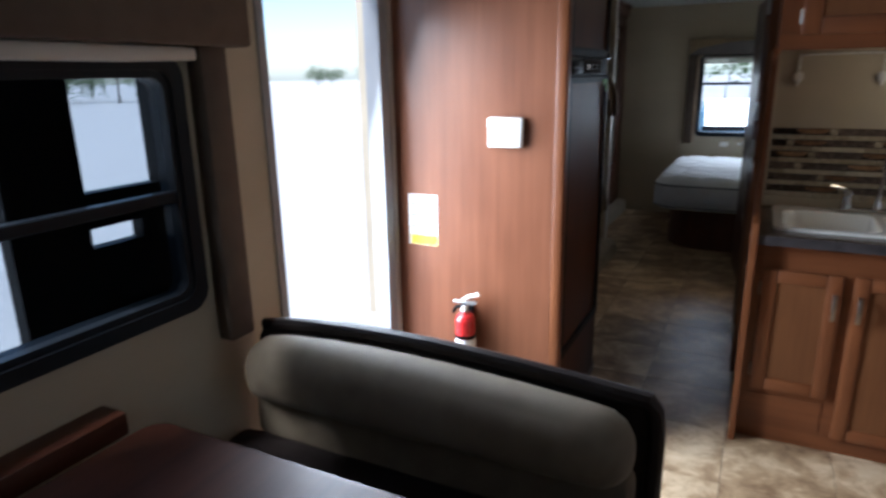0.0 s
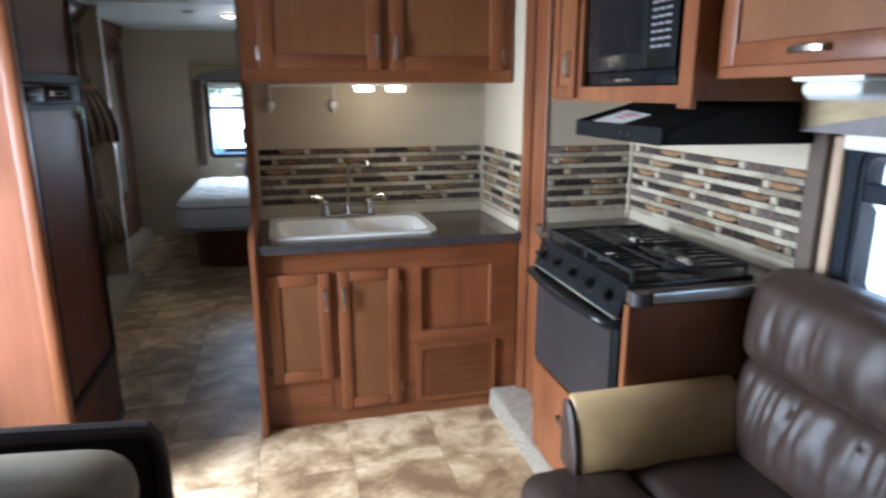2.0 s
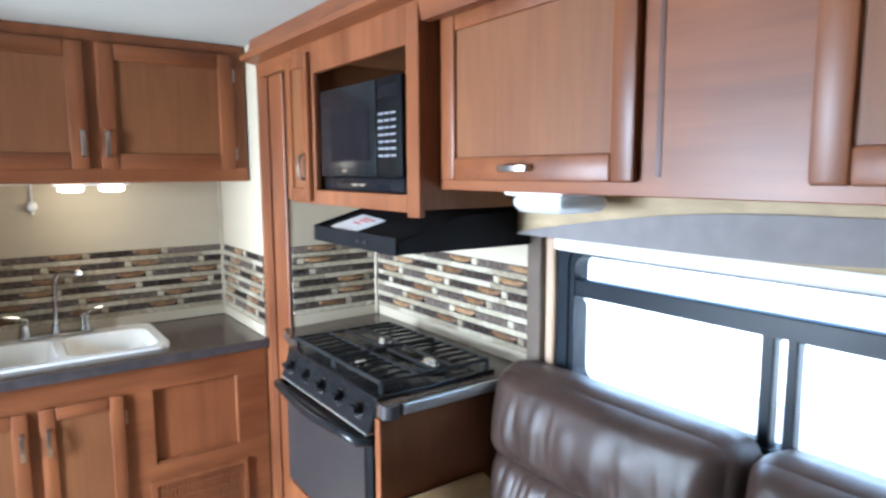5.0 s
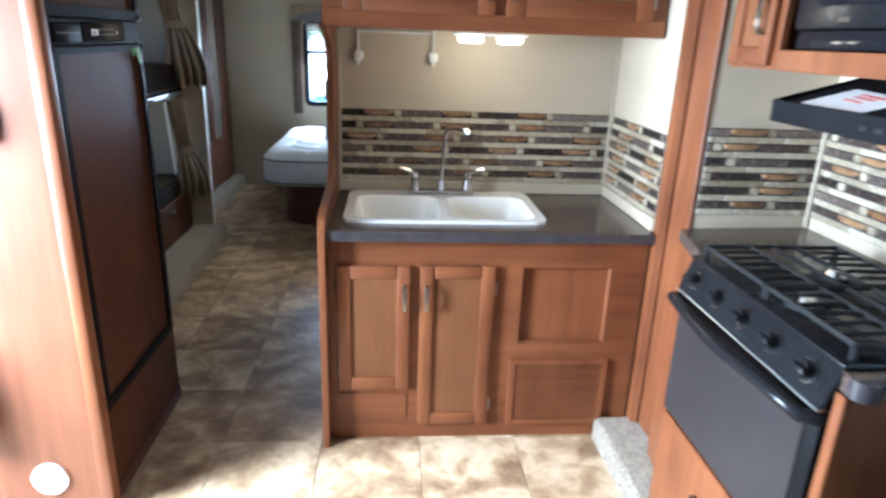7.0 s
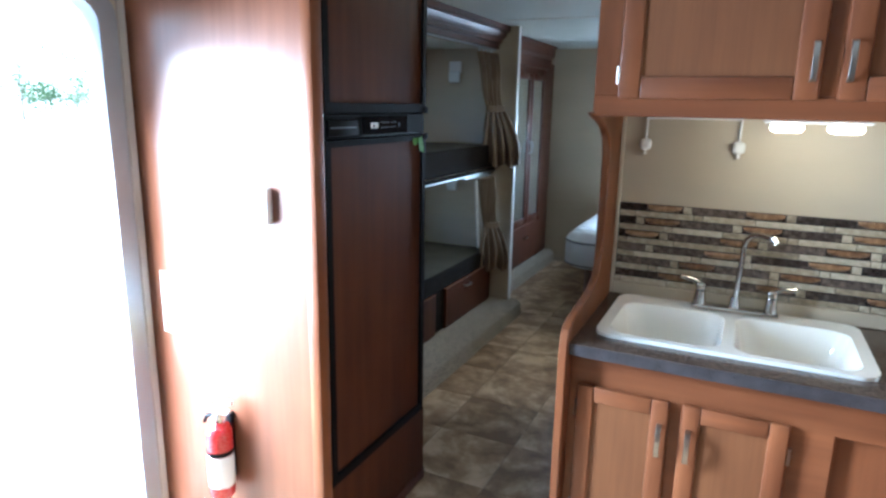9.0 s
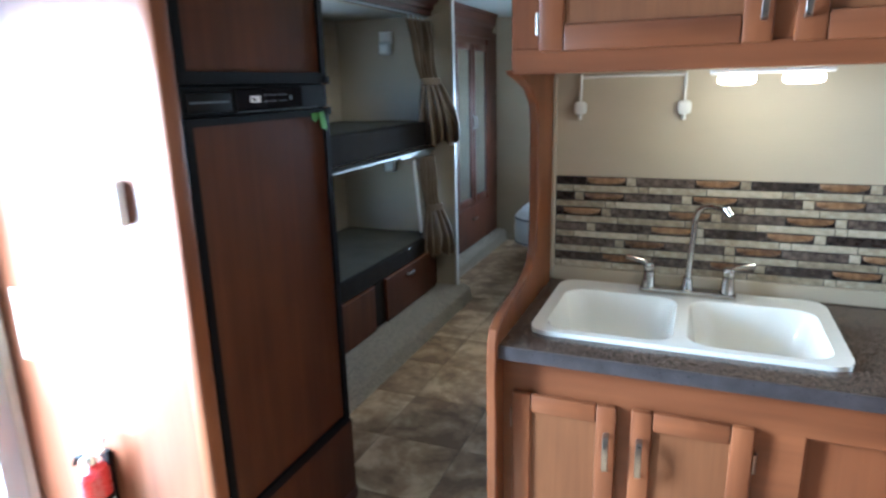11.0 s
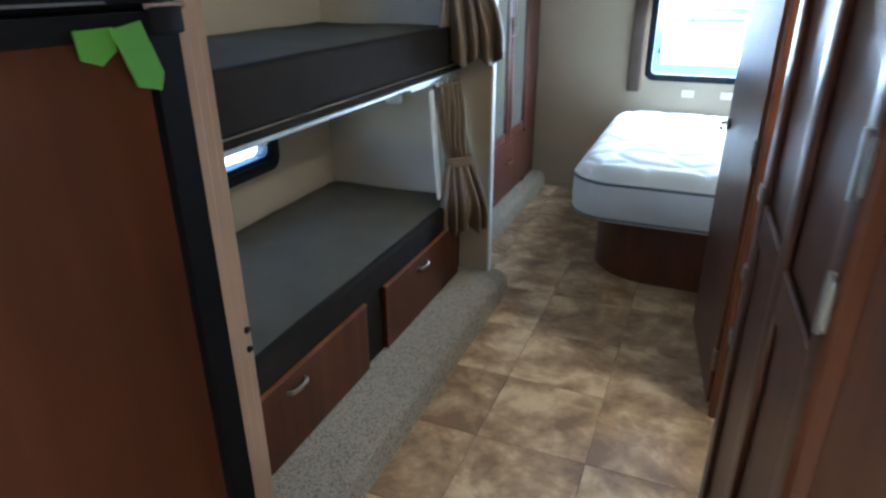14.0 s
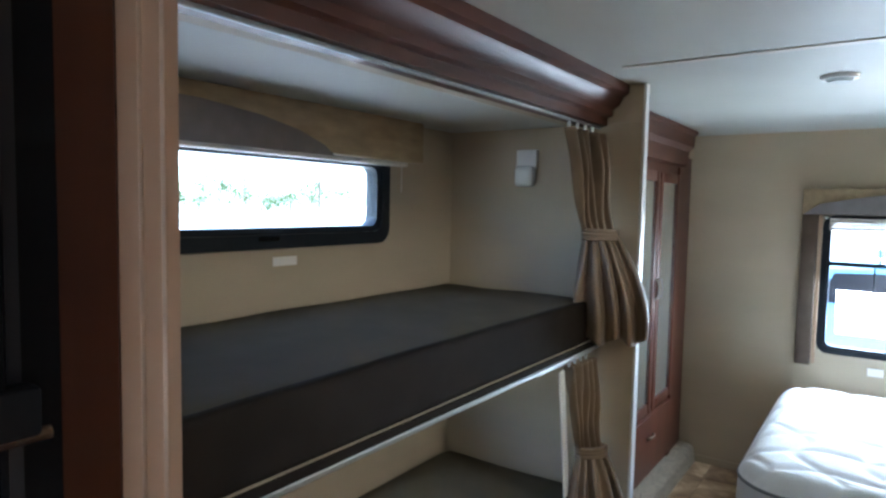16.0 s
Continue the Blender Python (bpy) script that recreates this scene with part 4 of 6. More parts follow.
part("panel_trim", box((SF - 0.024, ST0 + 0.004, SC - 0.092), (SF + 0.0, ST1 - 0.004, SC - 0.086), 0.002), STEEL, stove, "thin metal trim")
for y in (ST0 + 0.07, ST0 + 0.19, ST0 + 0.31, ST0 + 0.43, ST0 + 0.55):
    c = Vector((SF - 0.006, y, SC - 0.04))
    knob = part("knob", rod(c, c + nrm * 0.022, 0.022, 18, 0.019), BLACK, stove, "black control knob")
    part("knob_ring", rod(c - nrm * 0.001, c + nrm * 0.004, 0.026, 18), CHROME, knob)
    grip = box((-0.007, -0.021, 0.0), (0.007, 0.021, 0.014), 0.003, 2)
    part("knob_grip", turned(grip, Matrix.Translation(c + nrm * 0.02) @ nrm.to_track_quat("Z", "X").to_matrix().to_4x4()), BLACK, knob)
for x, y, r in ((1.545, ST0 + 0.25, 0.042), (1.735, ST1 - 0.2, 0.042), (1.72, ST0 + 0.12, 0.05)):
    b = part("burner", rod((x, y, SC + 0.012), (x, y, SC + 0.018), r * 1.5, 24, r * 1.25), BLACK, stove, "black burner bowl")
    part("burner_ring", rod((x, y, SC + 0.018), (x, y, SC + 0.027), r, 24, r * 0.9), IRON, b, "dark burner ring")
    part("burner_cap", rod((x, y, SC + 0.027), (x, y, SC + 0.042), r * 0.62, 24, r * 0.42), CHROME, b, "shiny burner cap")
for y0, y1 in ((ST0 + 0.02, (ST0 + ST1) / 2 - 0.006), ((ST0 + ST1) / 2 + 0.006, ST1 - 0.02)):
    x0, x1, z = SF + 0.035, SLIDE_X - 0.14, SC + 0.04
    bm = tube([(x0, y0, z), (x1, y0, z), (x1, y1, z), (x0, y1, z), (x0, y0, z)], 0.0065, 6)
    for i in range(1, 6):
        y = y0 + (y1 - y0) * i / 6
        tube([(x0, y, z), (x0 + 0.1, y, z + 0.003), (x0 + 0.13, y, z - 0.006)], 0.005, 6, bm=bm)
        tube([(x1, y, z), (x1 - 0.1, y, z + 0.003), (x1 - 0.13, y, z - 0.006)], 0.005, 6, bm=bm)
    for f in (0.33, 0.5, 0.67):
        x = x0 + (x1 - x0) * f
        tube([(x, y0, z), (x, y1, z)], 0.0055, 6, bm=bm)
    for x in (x0, x1):
        for y in (y0, y1):
            rod((x, y, SC + 0.012), (x, y, z), 0.007, 6, bm=bm)
    part("grate", bm, IRON, stove, "black iron grate")

hood = thing("range_hood", (1.75, 1.93, 1.365), "black range hood under the microwave cabinet", "hood")
HY0, HY1 = 1.652, 2.15
part("canopy", prism([(1.492, 1.34), (1.492, 1.372), (1.5, 1.377), (1.70, 1.437), (SLIDE_X - 0.001, 1.445), (SLIDE_X - 0.001, 1.335)], "y", HY0, HY1, b=0.004), BLACK_DULL, hood)
part("front_lip", box((1.486, HY0, 1.338), (1.4915, HY1, 1.386), 0.002), BLACK_DULL, hood)
part("side_lip", prism([(1.492, 1.338), (1.492, 1.386), (1.72, 1.448), (1.99, 1.449), (1.99, 1.338)], "y", HY1 + 0.0005, HY1 + 0.006), BLACK_DULL, hood)
for y in (1.8, 1.84):
    part("switch", box((1.482, y, 1.356), (1.486, y + 0.02, 1.366), 0.001), SEAL_GREY, hood)
lm = Matrix.Translation((1.515, 2.09, 1.384)) @ pose(0, 0, 0, 0, -16.7, 0) @ pose(0, 0, 0, 0, 0, -8)
leaflet = solid("leaflet", turned(box((0.0, -0.19, 0.0), (0.115, 0.0, 0.0012)), lm), PAPER, "white printed leaflet lying on the hood", "paper", smooth=0)
for u, v, w in ((0.09, -0.15, 0.09), (0.075, -0.13, 0.07), (0.055, -0.12, 0.06)):
    part("print_line", turned(box((u, v, 0.0012), (u + 0.008, v + w, 0.0017)), lm), RED_INK, leaflet, smooth=0)

# microwave cabinet and microwave
MX, MY0, MY1, MB = 1.56, 1.652, 2.50, 1.452
unit = thing("microwave_cabinet", (1.8, 2.1, MB), "cherry overhead cabinet with a microwave bay and small door", "cabinet")
bm = box((MX + 0.02, MY0, MB), (SLIDE_X - 0.001, MY0 + 0.018, 1.978))
box((MX + 0.02, 2.3, MB), (SLIDE_X - 0.001, MY1, 1.978), bm=bm)
box((MX + 0.02, MY0 + 0.018, MB), (SLIDE_X - 0.001, 2.3, MB + 0.02), bm=bm)
box((MX + 0.02, MY0 + 0.018, 1.92), (SLIDE_X - 0.001, 2.3, 1.978), bm=bm)
part("body", bm, WOOD_PANEL, unit, smooth=0)
m = facing((MX + 0.02, MY1, 0), "-x")
face = bmesh.new()
for u0, v0, u1, v1 in ((0.0, MB - 0.008, 0.05, 1.98), (0.17, MB - 0.008, 0.212, 1.98), (0.79, MB - 0.02, 0.849, 1.98), (0.212, MB - 0.008, 0.79, MB + 0.04), (0.212, 1.88, 0.79, 1.98), (0.05, MB - 0.008, 0.17, MB + 0.03), (0.05, 1.93, 0.17, 1.98)):
    box((u0, v0, 0), (u1, v1, 0.02), 0.002, bm=face)
part("face_frame", turned(face, m), WOOD, unit)
cabinet_door(unit, m @ Matrix.Translation((0, 0, 0.02)), 0.01, MB + 0.0, 0.195, 1.95, rail=0.045, handle=(0.17, 1.57, 0.09))
mw = thing("microwave", (1.75, 1.99, MB + 0.042), "black built-in microwave with a button panel", "microwave")
part("body", box((MX + 0.045, 1.747, MB + 0.041), (SLIDE_X - 0.05, 2.248, 1.814), 0.004), BLACK_MATT, mw)
m = facing((MX + 0.045, 2.284, MB + 0.0425), "-x")
part("base_strip", turned(box((0.036, 0.0, 0.0), (0.537, 0.041, 0.03), 0.004, 2), m), BLACK_GLASS, mw, "glossy black base strip")
door = part("door", turned(box((0.034, 0.043, 0.0), (0.402, 0.3205, 0.04), 0.006, 2), m), BLACK, mw, "black glass door")
part("window", turned(box((0.118, 0.09, 0.04), (0.364, 0.24, 0.0425), 0.001), m), BLACK_GLASS, door)
part("maker_mark", turned(box((0.186, 0.057, 0.04), (0.22, 0.068, 0.0415)), m), NICKEL, door, smooth=0)
pad = part("control_panel", turned(box((0.406, 0.043, 0.0), (0.539, 0.3205, 0.038), 0.005, 2), m), BLACK_MATT, mw)
part("display", turned(box((0.418, 0.262, 0.038), (0.525, 0.298, 0.0395), 0.001), m), BLACK_GLASS, pad)
for i in range(3):
    for j in range(7):
        part("button", turned(box((0.416 + i * 0.034, 0.1 + j * 0.0195, 0.038), (0.442 + i * 0.034, 0.1065 + j * 0.0195, 0.0392)), m), INK, pad, smooth=0)

# overhead cabinet over the sofa
OX, OB = 1.625, 1.512
unit = thing("overhead_cabinet", (1.8, 0.6, OB), "long cherry overhead cabinet with flip-up doors above the sofa", "cabinet")
part("body", box((OX + 0.02, -0.55, OB), (SLIDE_X - 0.001, MY0 - 0.001, 1.978), 0.002), WOOD_Y, unit)
m = facing((OX + 0.02, MY0 - 0.002, 0), "-x")
part("face_frame", turned(box((0.0, OB - 0.006, 0.0), (2.18, 1.978, 0.018), 0.002), m), WOOD_Y, unit)
# raised dark strip in place of the shade inside a groove
part("groove", turned(box((0.665, OB + 0.03, 0.018), (0.675, 1.96, 0.02)), m), WOOD_DARK, unit, smooth=0)
for u in (0.03, 0.93, 1.56):
    cabinet_door(unit, m @ Matrix.Translation((0, 0, 0.018)), u, OB + 0.02, u + 0.6, 1.95, rail=0.055, handle=(u + 0.29, OB + 0.048, 0.1, False))

ob = thing("ceiling_lamp", (1.78, 1.33, 1.46), "white oval lamp under the overhead cabinet", "lamp")
part("base", soft_box((1.665, 1.25, 1.494), (1.855, 1.44, 1.511), 0.008, 4), WHITE, ob)
part("lens", soft_box((1.675, 1.262, 1.466), (1.845, 1.428, 1.494), 0.025, 6), LAMP_OFF, ob, "milky plastic lens")

# ---- the sofa ----
sofa = thing("sofa", (1.5, 0.85, 0.092), "dark brown leather sofa with puckered back cushions", "sofa")


def crease(deep, top):
    """Narrow puckers that run down a back cushion from its gathered edge."""
    def f(q, u):
        k = max(0.0, min(1.0, (-u.x - 0.15) / 0.75))
        if k <= 0:
            return q
        face = k * k * (3 - 2 * k)
        near = max(0.0, min(1.0, 0.5 + 0.6 * u.z * top))
        valley = 0.0
        for n, (freq, weight) in enumerate(((29, 1.0), (61, 0.6), (97, 0.4))):
            s = abs(math.sin(q.y * freq + 1.5 * noise.noise(Vector((q.y * 5, q.z * (3 + 2 * n), n))) + n))
            long = 0.5 + 0.5 * noise.noise(Vector((q.y * 14, n * 3.1, 5)))
            valley += weight * (1 - s) ** 2 * max(0.0, min(1.0, near * 1.7 - long * 0.5))
        edge = max(0.0, 1 - abs(u.y) ** 6)
        bulge = -0.045 * (1 - u.z * u.z) * edge
        return q + face * Vector((bulge + deep * valley * edge + 0.006 * noise.noise(q * 6) + 0.002 * noise.noise(q * 19), 0, 0.003 * noise.noise(q * 9)))
    return f


def fold(q, u):
    return q + Vector((0, 0, (0.022 * (1 - u.x * u.x) * (1 - u.y * u.y) + 0.01 * noise.noise(q * 6) + 0.004 * noise.noise(q * 19)) if u.z > 0 else 0))


def leaning(t, y, cent, lean):
    bmesh.ops.rotate(t, verts=t.verts[:], cent=cent, matrix=Matrix.Rotation(radians(lean), 3, "Y"))
    return t


for y0, y1 in ((0.93, 1.684), (0.155, 0.92)):
    b = part("back_cushion", leaning(soft_box((1.8, y0, 0.70), (1.985, y1, 1.0), 0.07, 84, crease(0.008, -1)), y0, (1.85, y0, 0.72), 9), LEATHER, sofa, smooth=60)
    part("lumbar_cushion", leaning(soft_box((1.775, y0 + 0.004, 0.4), (1.96, y1 - 0.004, 0.755), 0.075, 84, crease(0.011, 1)), y0, (1.85, y0, 0.4), 6), LEATHER, b, smooth=60)
    part("seat_cushion", soft_box((1.44, y0 + 0.002, 0.3), (1.85, y1 - 0.002, 0.448), 0.05, 16, fold), LEATHER_DARK, sofa, smooth=60)
    part("front_cushion", soft_box((1.125, y0 + 0.002, 0.28), (1.45, y1 - 0.002, 0.452), 0.065, 16, fold), LEATHER_DARK, sofa, smooth=60)
part("base", box((1.17, 0.16, 0.0), (1.434, 1.63, 0.31), 0.02, 2), LEATHER_DARK, sofa)
part("rear_base", box((1.435, 0.16, 0.094), (1.97, 1.63, 0.31), 0.02, 2), LEATHER_DARK, sofa)
wedge = [(1.585, 0.452), (1.582, 0.5), (1.592, 0.56), (1.612, 0.615), (1.638, 0.65), (1.662, 0.662), (1.682, 0.655), (1.687, 0.635), (1.687, 0.452)]
arm = prism(wedge, "x", 1.274, 1.80, b=0.012)
part("armrest", arm, TAN_VINYL, sofa, "tan vinyl bolster armrest", smooth=50)
part("arm_end", prism([(y * 0.94 + 0.097, z * 0.96 + 0.016) for y, z in wedge], "x", 1.262, 1.2735, b=0.004), LEATHER, sofa, smooth=50)

# ---- the dinette ----
bench = thing("dinette_bench", (-0.3, 1.5, 0), "dinette bench with tan upholstered back and dark rounded rim", "bench")
xs = [-0.90 + 1.11 * i / 16 for i in range(17)]
rise = [0.735 + 0.035 * math.sin(math.pi * (i / 16) ** 0.8) for i in range(17)]
rim = tube([(-0.905, 1.605, 0.4), (-0.905, 1.605, 0.70), *[(x, 1.605, z) for x, z in zip(xs, rise)], (0.222, 1.605, 0.715), (0.228, 1.605, 0.66), (0.228, 1.605, 0.06)], 0.022, 10)
part("rim", rim, BENCH_DARK, bench, "dark vinyl rim")
pan = bmesh.new()
prism([(-0.9, 0.0), *zip(xs, [z - 0.005 for z in rise]), (0.215, 0.71), (0.22, 0.0)], "y", 1.595, 1.622, bm=pan)
part("back_board", pan, BENCH_DARK, bench)


def arch(q, u):
    z = q.z
    if u.z > 0:
        s = max(0, min(1, (q.x + 0.9) / 1.11))
        z += 0.035 * math.sin(math.pi * s ** 0.8) * u.z
    return Vector((q.x, q.y - (0.02 * (1 - u.x ** 4) * (1 - u.z ** 2) if u.y < 0 else 0), z))


part("back_cushion", soft_box((-0.88, 1.43, 0.56), (0.2, 1.594, 0.735), 0.08, 16, arch), BENCH_CLOTH, bench, "tan woven back cushion", smooth=60)
part("lower_back_cushion", soft_box((-0.88, 1.49, 0.42), (0.2, 1.596, 0.59), 0.04, 12), BENCH_CLOTH, bench, smooth=60)
part("seat_cushion", soft_box((-0.93, 1.08, 0.34), (0.2, 1.52, 0.45), 0.04, 10), BENCH_DARK, bench, smooth=60)
part("seat_box", box((-0.93, 1.12, 0.0), (0.2, 1.59, 0.345), 0.004), WOOD_X, bench)

table = thing("dinette_table", (-0.45, 0.75, 0), "cherry laminate dinette table fixed at the wall", "table")
part("tabletop", turned(ring(round_rect(-0.80, 0.42, 0.03, 1.12, 0.05), round_rect(-0.79, 0.43, 0.02, 1.11, 0.045), 0.665, 0.70), Matrix.Identity(4)), WOOD_DARK, table, "dark table edge")
part("table_panel", prism(round_rect(-0.792, 0.428, 0.022, 1.112, 0.045), "z", 0.668, 0.7005), WOOD_DARK_Y, table, smooth=20)
part("pedestal", rod((-0.4, 0.77, 0.0), (-0.4, 0.77, 0.667), 0.04, 20), STEEL, table)
part("foot_plate", rod((-0.4, 0.77, 0.0), (-0.4, 0.77, 0.02), 0.11, 24), STEEL, table)
solid("wall_ledge", box((XL + 0.001, 0.42, 0.655), (XL + 0.085, 1.1, 0.712), 0.006, 2), WOOD_DARK_Y, "cherry ledge along the wall beside the table", "ledge")

# ---- panel wall: thermostat, note, extinguisher, vents ----
m = facing((0, PANEL_Y, 0), "-y")
ob = thing("thermostat", (-0.47, PANEL_Y, 1.187), "white plastic thermostat on the cherry panel", "thermostat")
part("case", turned(box((-0.54, 1.187, 0.0), (-0.405, 1.297, 0.028), 0.008, 2), m), WHITE, ob)
part("display", turned(box((-0.518, 1.243, 0.028), (-0.44, 1.278, 0.0288)), m), LAMP_OFF, ob, smooth=0)
ob = thing("warning_card", (-0.83, PANEL_Y, 0.77), "white notice card with a yellow lower band", "sign")
part("card", turned(box((-0.9, 0.772, 0.0), (-0.768, 0.983, 0.002)), m), PAPER, ob, smooth=0)
part("yellow_band", turned(box((-0.892, 0.774, 0.002), (-0.77, 0.815, 0.003)), m), YELLOW, ob, "yellow band", smooth=0)
for i in range(5):
    part("print_line", turned(box((-0.887, 0.845 + i * 0.024, 0.002), (-0.785, 0.853 + i * 0.024, 0.0028)), m), INK, ob, smooth=0)
EX, EY, EZ = -0.622, PANEL_Y - 0.055, 0.262
ob = thing("fire_extinguisher", (EX, EY, EZ), "red fire extinguisher with white label hung on the panel", "extinguisher")
bm = rod((EX, EY, EZ + 0.01), (EX, EY, EZ + 0.235), 0.041, 24)
for z0, z1, r0, r1 in ((0.235, 0.252, 0.041, 0.034), (0.252, 0.264, 0.034, 0.018), (0.0, 0.01, 0.034, 0.041)):
    rod((EX, EY, EZ + z0), (EX, EY, EZ + z1), r0, 24, r1, bm=bm)
part("cylinder", bm, RED, ob, "red metal cylinder")
part("paper_label", rod((EX, EY, EZ + 0.045), (EX, EY, EZ + 0.155), 0.0416, 24), PAPER, ob, "white label", smooth=60)
part("clamp_band", rod((EX, EY, EZ + 0.158), (EX, EY, EZ + 0.172), 0.0428, 24), BLACK_MATT, ob)
part("valve", rod((EX, EY, EZ + 0.264), (EX, EY, EZ + 0.3), 0.014, 12), CHROME, ob)
part("squeeze_grip", prism([(EX - 0.045, EZ + 0.3), (EX + 0.045, EZ + 0.3), (EX + 0.052, EZ + 0.308), (EX + 0.045, EZ + 0.313), (EX - 0.05, EZ + 0.309)], "y", EY - 0.011, EY + 0.011, b=0.002), STEEL, ob)
part("carry_handle", tube([(EX - 0.01, EY, EZ + 0.315), (EX + 0.02, EY, EZ + 0.333), (EX + 0.06, EY, EZ + 0.345)], 0.008), WHITE, ob)
part("gauge", rod((EX, EY - 0.012, EZ + 0.283), (EX, EY - 0.026, EZ + 0.283), 0.011, 12), WHITE, ob)
part("hose_nozzle", tube([(EX - 0.012, EY - 0.01, EZ + 0.29), (EX - 0.035, EY - 0.014, EZ + 0.285), (EX - 0.046, EY - 0.016, EZ + 0.262)], 0.007), BLACK_MATT, ob)
part("bracket", box((EX - 0.015, EY + 0.04, EZ + 0.05), (EX + 0.015, PANEL_Y - 0.0005, EZ + 0.28), 0.002), BLACK_MATT, ob)
ob = thing("round_vent", (-0.432, PANEL_Y, 0.08), "round white slatted air vent low on the panel", "vent")
part("vent_ring", turned(ring([(-0.432 + 0.055 * math.cos(radians(a)), 0.135 + 0.055 * math.sin(radians(a))) for a in range(0, 360, 12)], [(-0.432 + 0.04 * math.cos(radians(a)), 0.135 + 0.04 * math.sin(radians(a))) for a in range(0, 360, 12)], 0, 0.01), m), WHITE, ob)
for i in range(5):
    half = math.sqrt(max(0, 0.04 ** 2 - (0.015 * (i - 2)) ** 2))
    part("slat", turned(box((-0.432 - half, 0.133 + 0.015 * (i - 2), 0.001), (-0.432 + half, 0.14 + 0.015 * (i - 2), 0.007)), m), WHITE, ob, smooth=0)
ob = thing("sticker", (-0.74, PANEL_Y, 0.08), "small white sticker with red and blue marks", "sticker")
part("sheet", turned(box((-0.775, 0.095, 0.0), (-0.655, 0.16, 0.001)), m), PAPER, ob, smooth=0)
part("red_mark", turned(box((-0.735, 0.105, 0.001), (-0.705, 0.15, 0.0018)), m), RED_INK, ob, smooth=0)
part("grey_mark", turned(box((-0.768, 0.105, 0.001), (-0.745, 0.15, 0.0018)), m), INK, ob, smooth=0)
part("blue_mark", turned(box((-0.685, 0.105, 0.001), (-0.663, 0.15, 0.0018)), m), BLUE_INK, ob, smooth=0)

# ---- refrigerator ----
FXR = -0.272
unit = thing("fridge_base", (-0.6, 2.87, 0), "cherry plinth cabinet under the refrigerator", "cabinet")
part("plinth_front", box((FXR - 0.005, PANEL_Y + 0.047, 0.0), (FXR + 0.006, 3.184, 0.325), 0.002), FRIDGE_WOOD, unit)
part("toe_strip", box((FXR + 0.0062, PANEL_Y + 0.047, 0.002), (FXR + 0.012, 3.184, 0.05), 0.002), WOOD_DARK, unit)
fr = thing("refrigerator", (-0.6, 2.87, 0.33), "two-door refrigerator with cherry panels and black frame", "refrigerator")
part("body", box((XL + 0.002, PANEL_Y + 0.022, 0.326), (FXR - 0.006, 3.183, TOP - 0.003)), BLACK_MATT, fr, smooth=0)
part("door_seal", box((FXR - 0.006, 3.156, 0.33), (FXR + 0.004, 3.162, TOP - 0.004)), SEAL_GREY, fr, "grey rubber seal", smooth=0)
m = facing((FXR - 0.005, 0, 0), "+x")
Y0, Y1 = PANEL_Y + 0.053, 3.15
for v0, v1, name in ((0.335, 1.432, "lower_door"), (1.51, 2.04, "freezer_door")):
    d = part(name, turned(ring([(Y0, v0), (Y1, v0), (Y1, v1), (Y0, v1)], [(Y0 + 0.026, v0 + 0.03), (Y1 - 0.026, v0 + 0.03), (Y1 - 0.026, v1 - 0.02), (Y0 + 0.026, v1 - 0.02)], 0.0, 0.024), m), BLACK_MATT, fr, "black door frame", smooth=0)
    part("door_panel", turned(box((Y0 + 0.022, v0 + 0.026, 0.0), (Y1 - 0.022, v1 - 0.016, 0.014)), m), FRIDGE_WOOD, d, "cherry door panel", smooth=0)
band = part("control_band", turned(box((Y0, 1.434, 0.0), (Y1 - 0.012, 1.508, 0.02), 0.004), m), BLACK_MATT, fr, "black control band")
part("grip_slot", turned(box((Y0 + 0.01, 1.443, 0.02), (Y0 + 0.165, 1.492, 0.028), 0.006, 2), m), BLACK_MATT, band)
part("grip_edge", turned(box((Y0 + 0.02, 1.466, 0.028), (Y0 + 0.15, 1.47, 0.0295)), m), BUTTON, band, smooth=0)
panel = part("display_panel", turned(box((Y0 + 0.185, 1.444, 0.02), (Y0 + 0.475, 1.499, 0.0225), 0.003), m), BLACK_GLASS, band)
part("panel_edge", turned(box((Y0 + 0.19, 1.4385, 0.02), (Y0 + 0.55, 1.4405, 0.0225)), m), BUTTON, band, smooth=0)
part("display", turned(box((Y0 + 0.242, 1.462, 0.0225), (Y0 + 0.283, 1.479, 0.0235)), m), PAPER, panel, smooth=0)
part("display_symbol", turned(box((Y0 + 0.25, 1.4665, 0.0235), (Y0 + 0.262, 1.473, 0.024)), m), BLACK_MATT, panel, smooth=0)
for i in range(5):
    gap = 0.0065 if i > 2 else 0.0
    for v in (1.4785, 1.4625):
        part("print_mark", turned(box((Y0 + 0.3 + i * 0.0195 + gap, v, 0.0225), (Y0 + 0.313 + i * 0.0195 + gap, v + 0.0025, 0.0232)), m), INK, panel, smooth=0)
part("round_key", turned(rod((Y0 + 0.418, 1.471, 0.0225), (Y0 + 0.418, 1.471, 0.0238), 0.0065, 16), m), BUTTON, panel)
for v0, v1 in ((1.412, 1.435), (1.508, 1.531)):
    hinge = part("door_hinge", turned(box((Y1 - 0.022, v0, 0.012), (Y1 + 0.014, v1, 0.0265), 0.003, 2), m), BLACK_DULL, fr, "dark metal hinge bracket")
    pin_v = v1 if v0 < 1.45 else v0
    part("hinge_pin", turned(rod((Y1 - 0.028, pin_v, 0.022), (Y1 + 0.018, pin_v, 0.022), 0.0032, 8), m), CHROME, hinge, "shiny pin")
tape = bmesh.new()
prism([(3.054, 1.4), (3.052, 1.421), (3.088, 1.422), (3.088, 1.404), (3.072, 1.394)], "z", 0.0245, 0.0255, bm=tape)
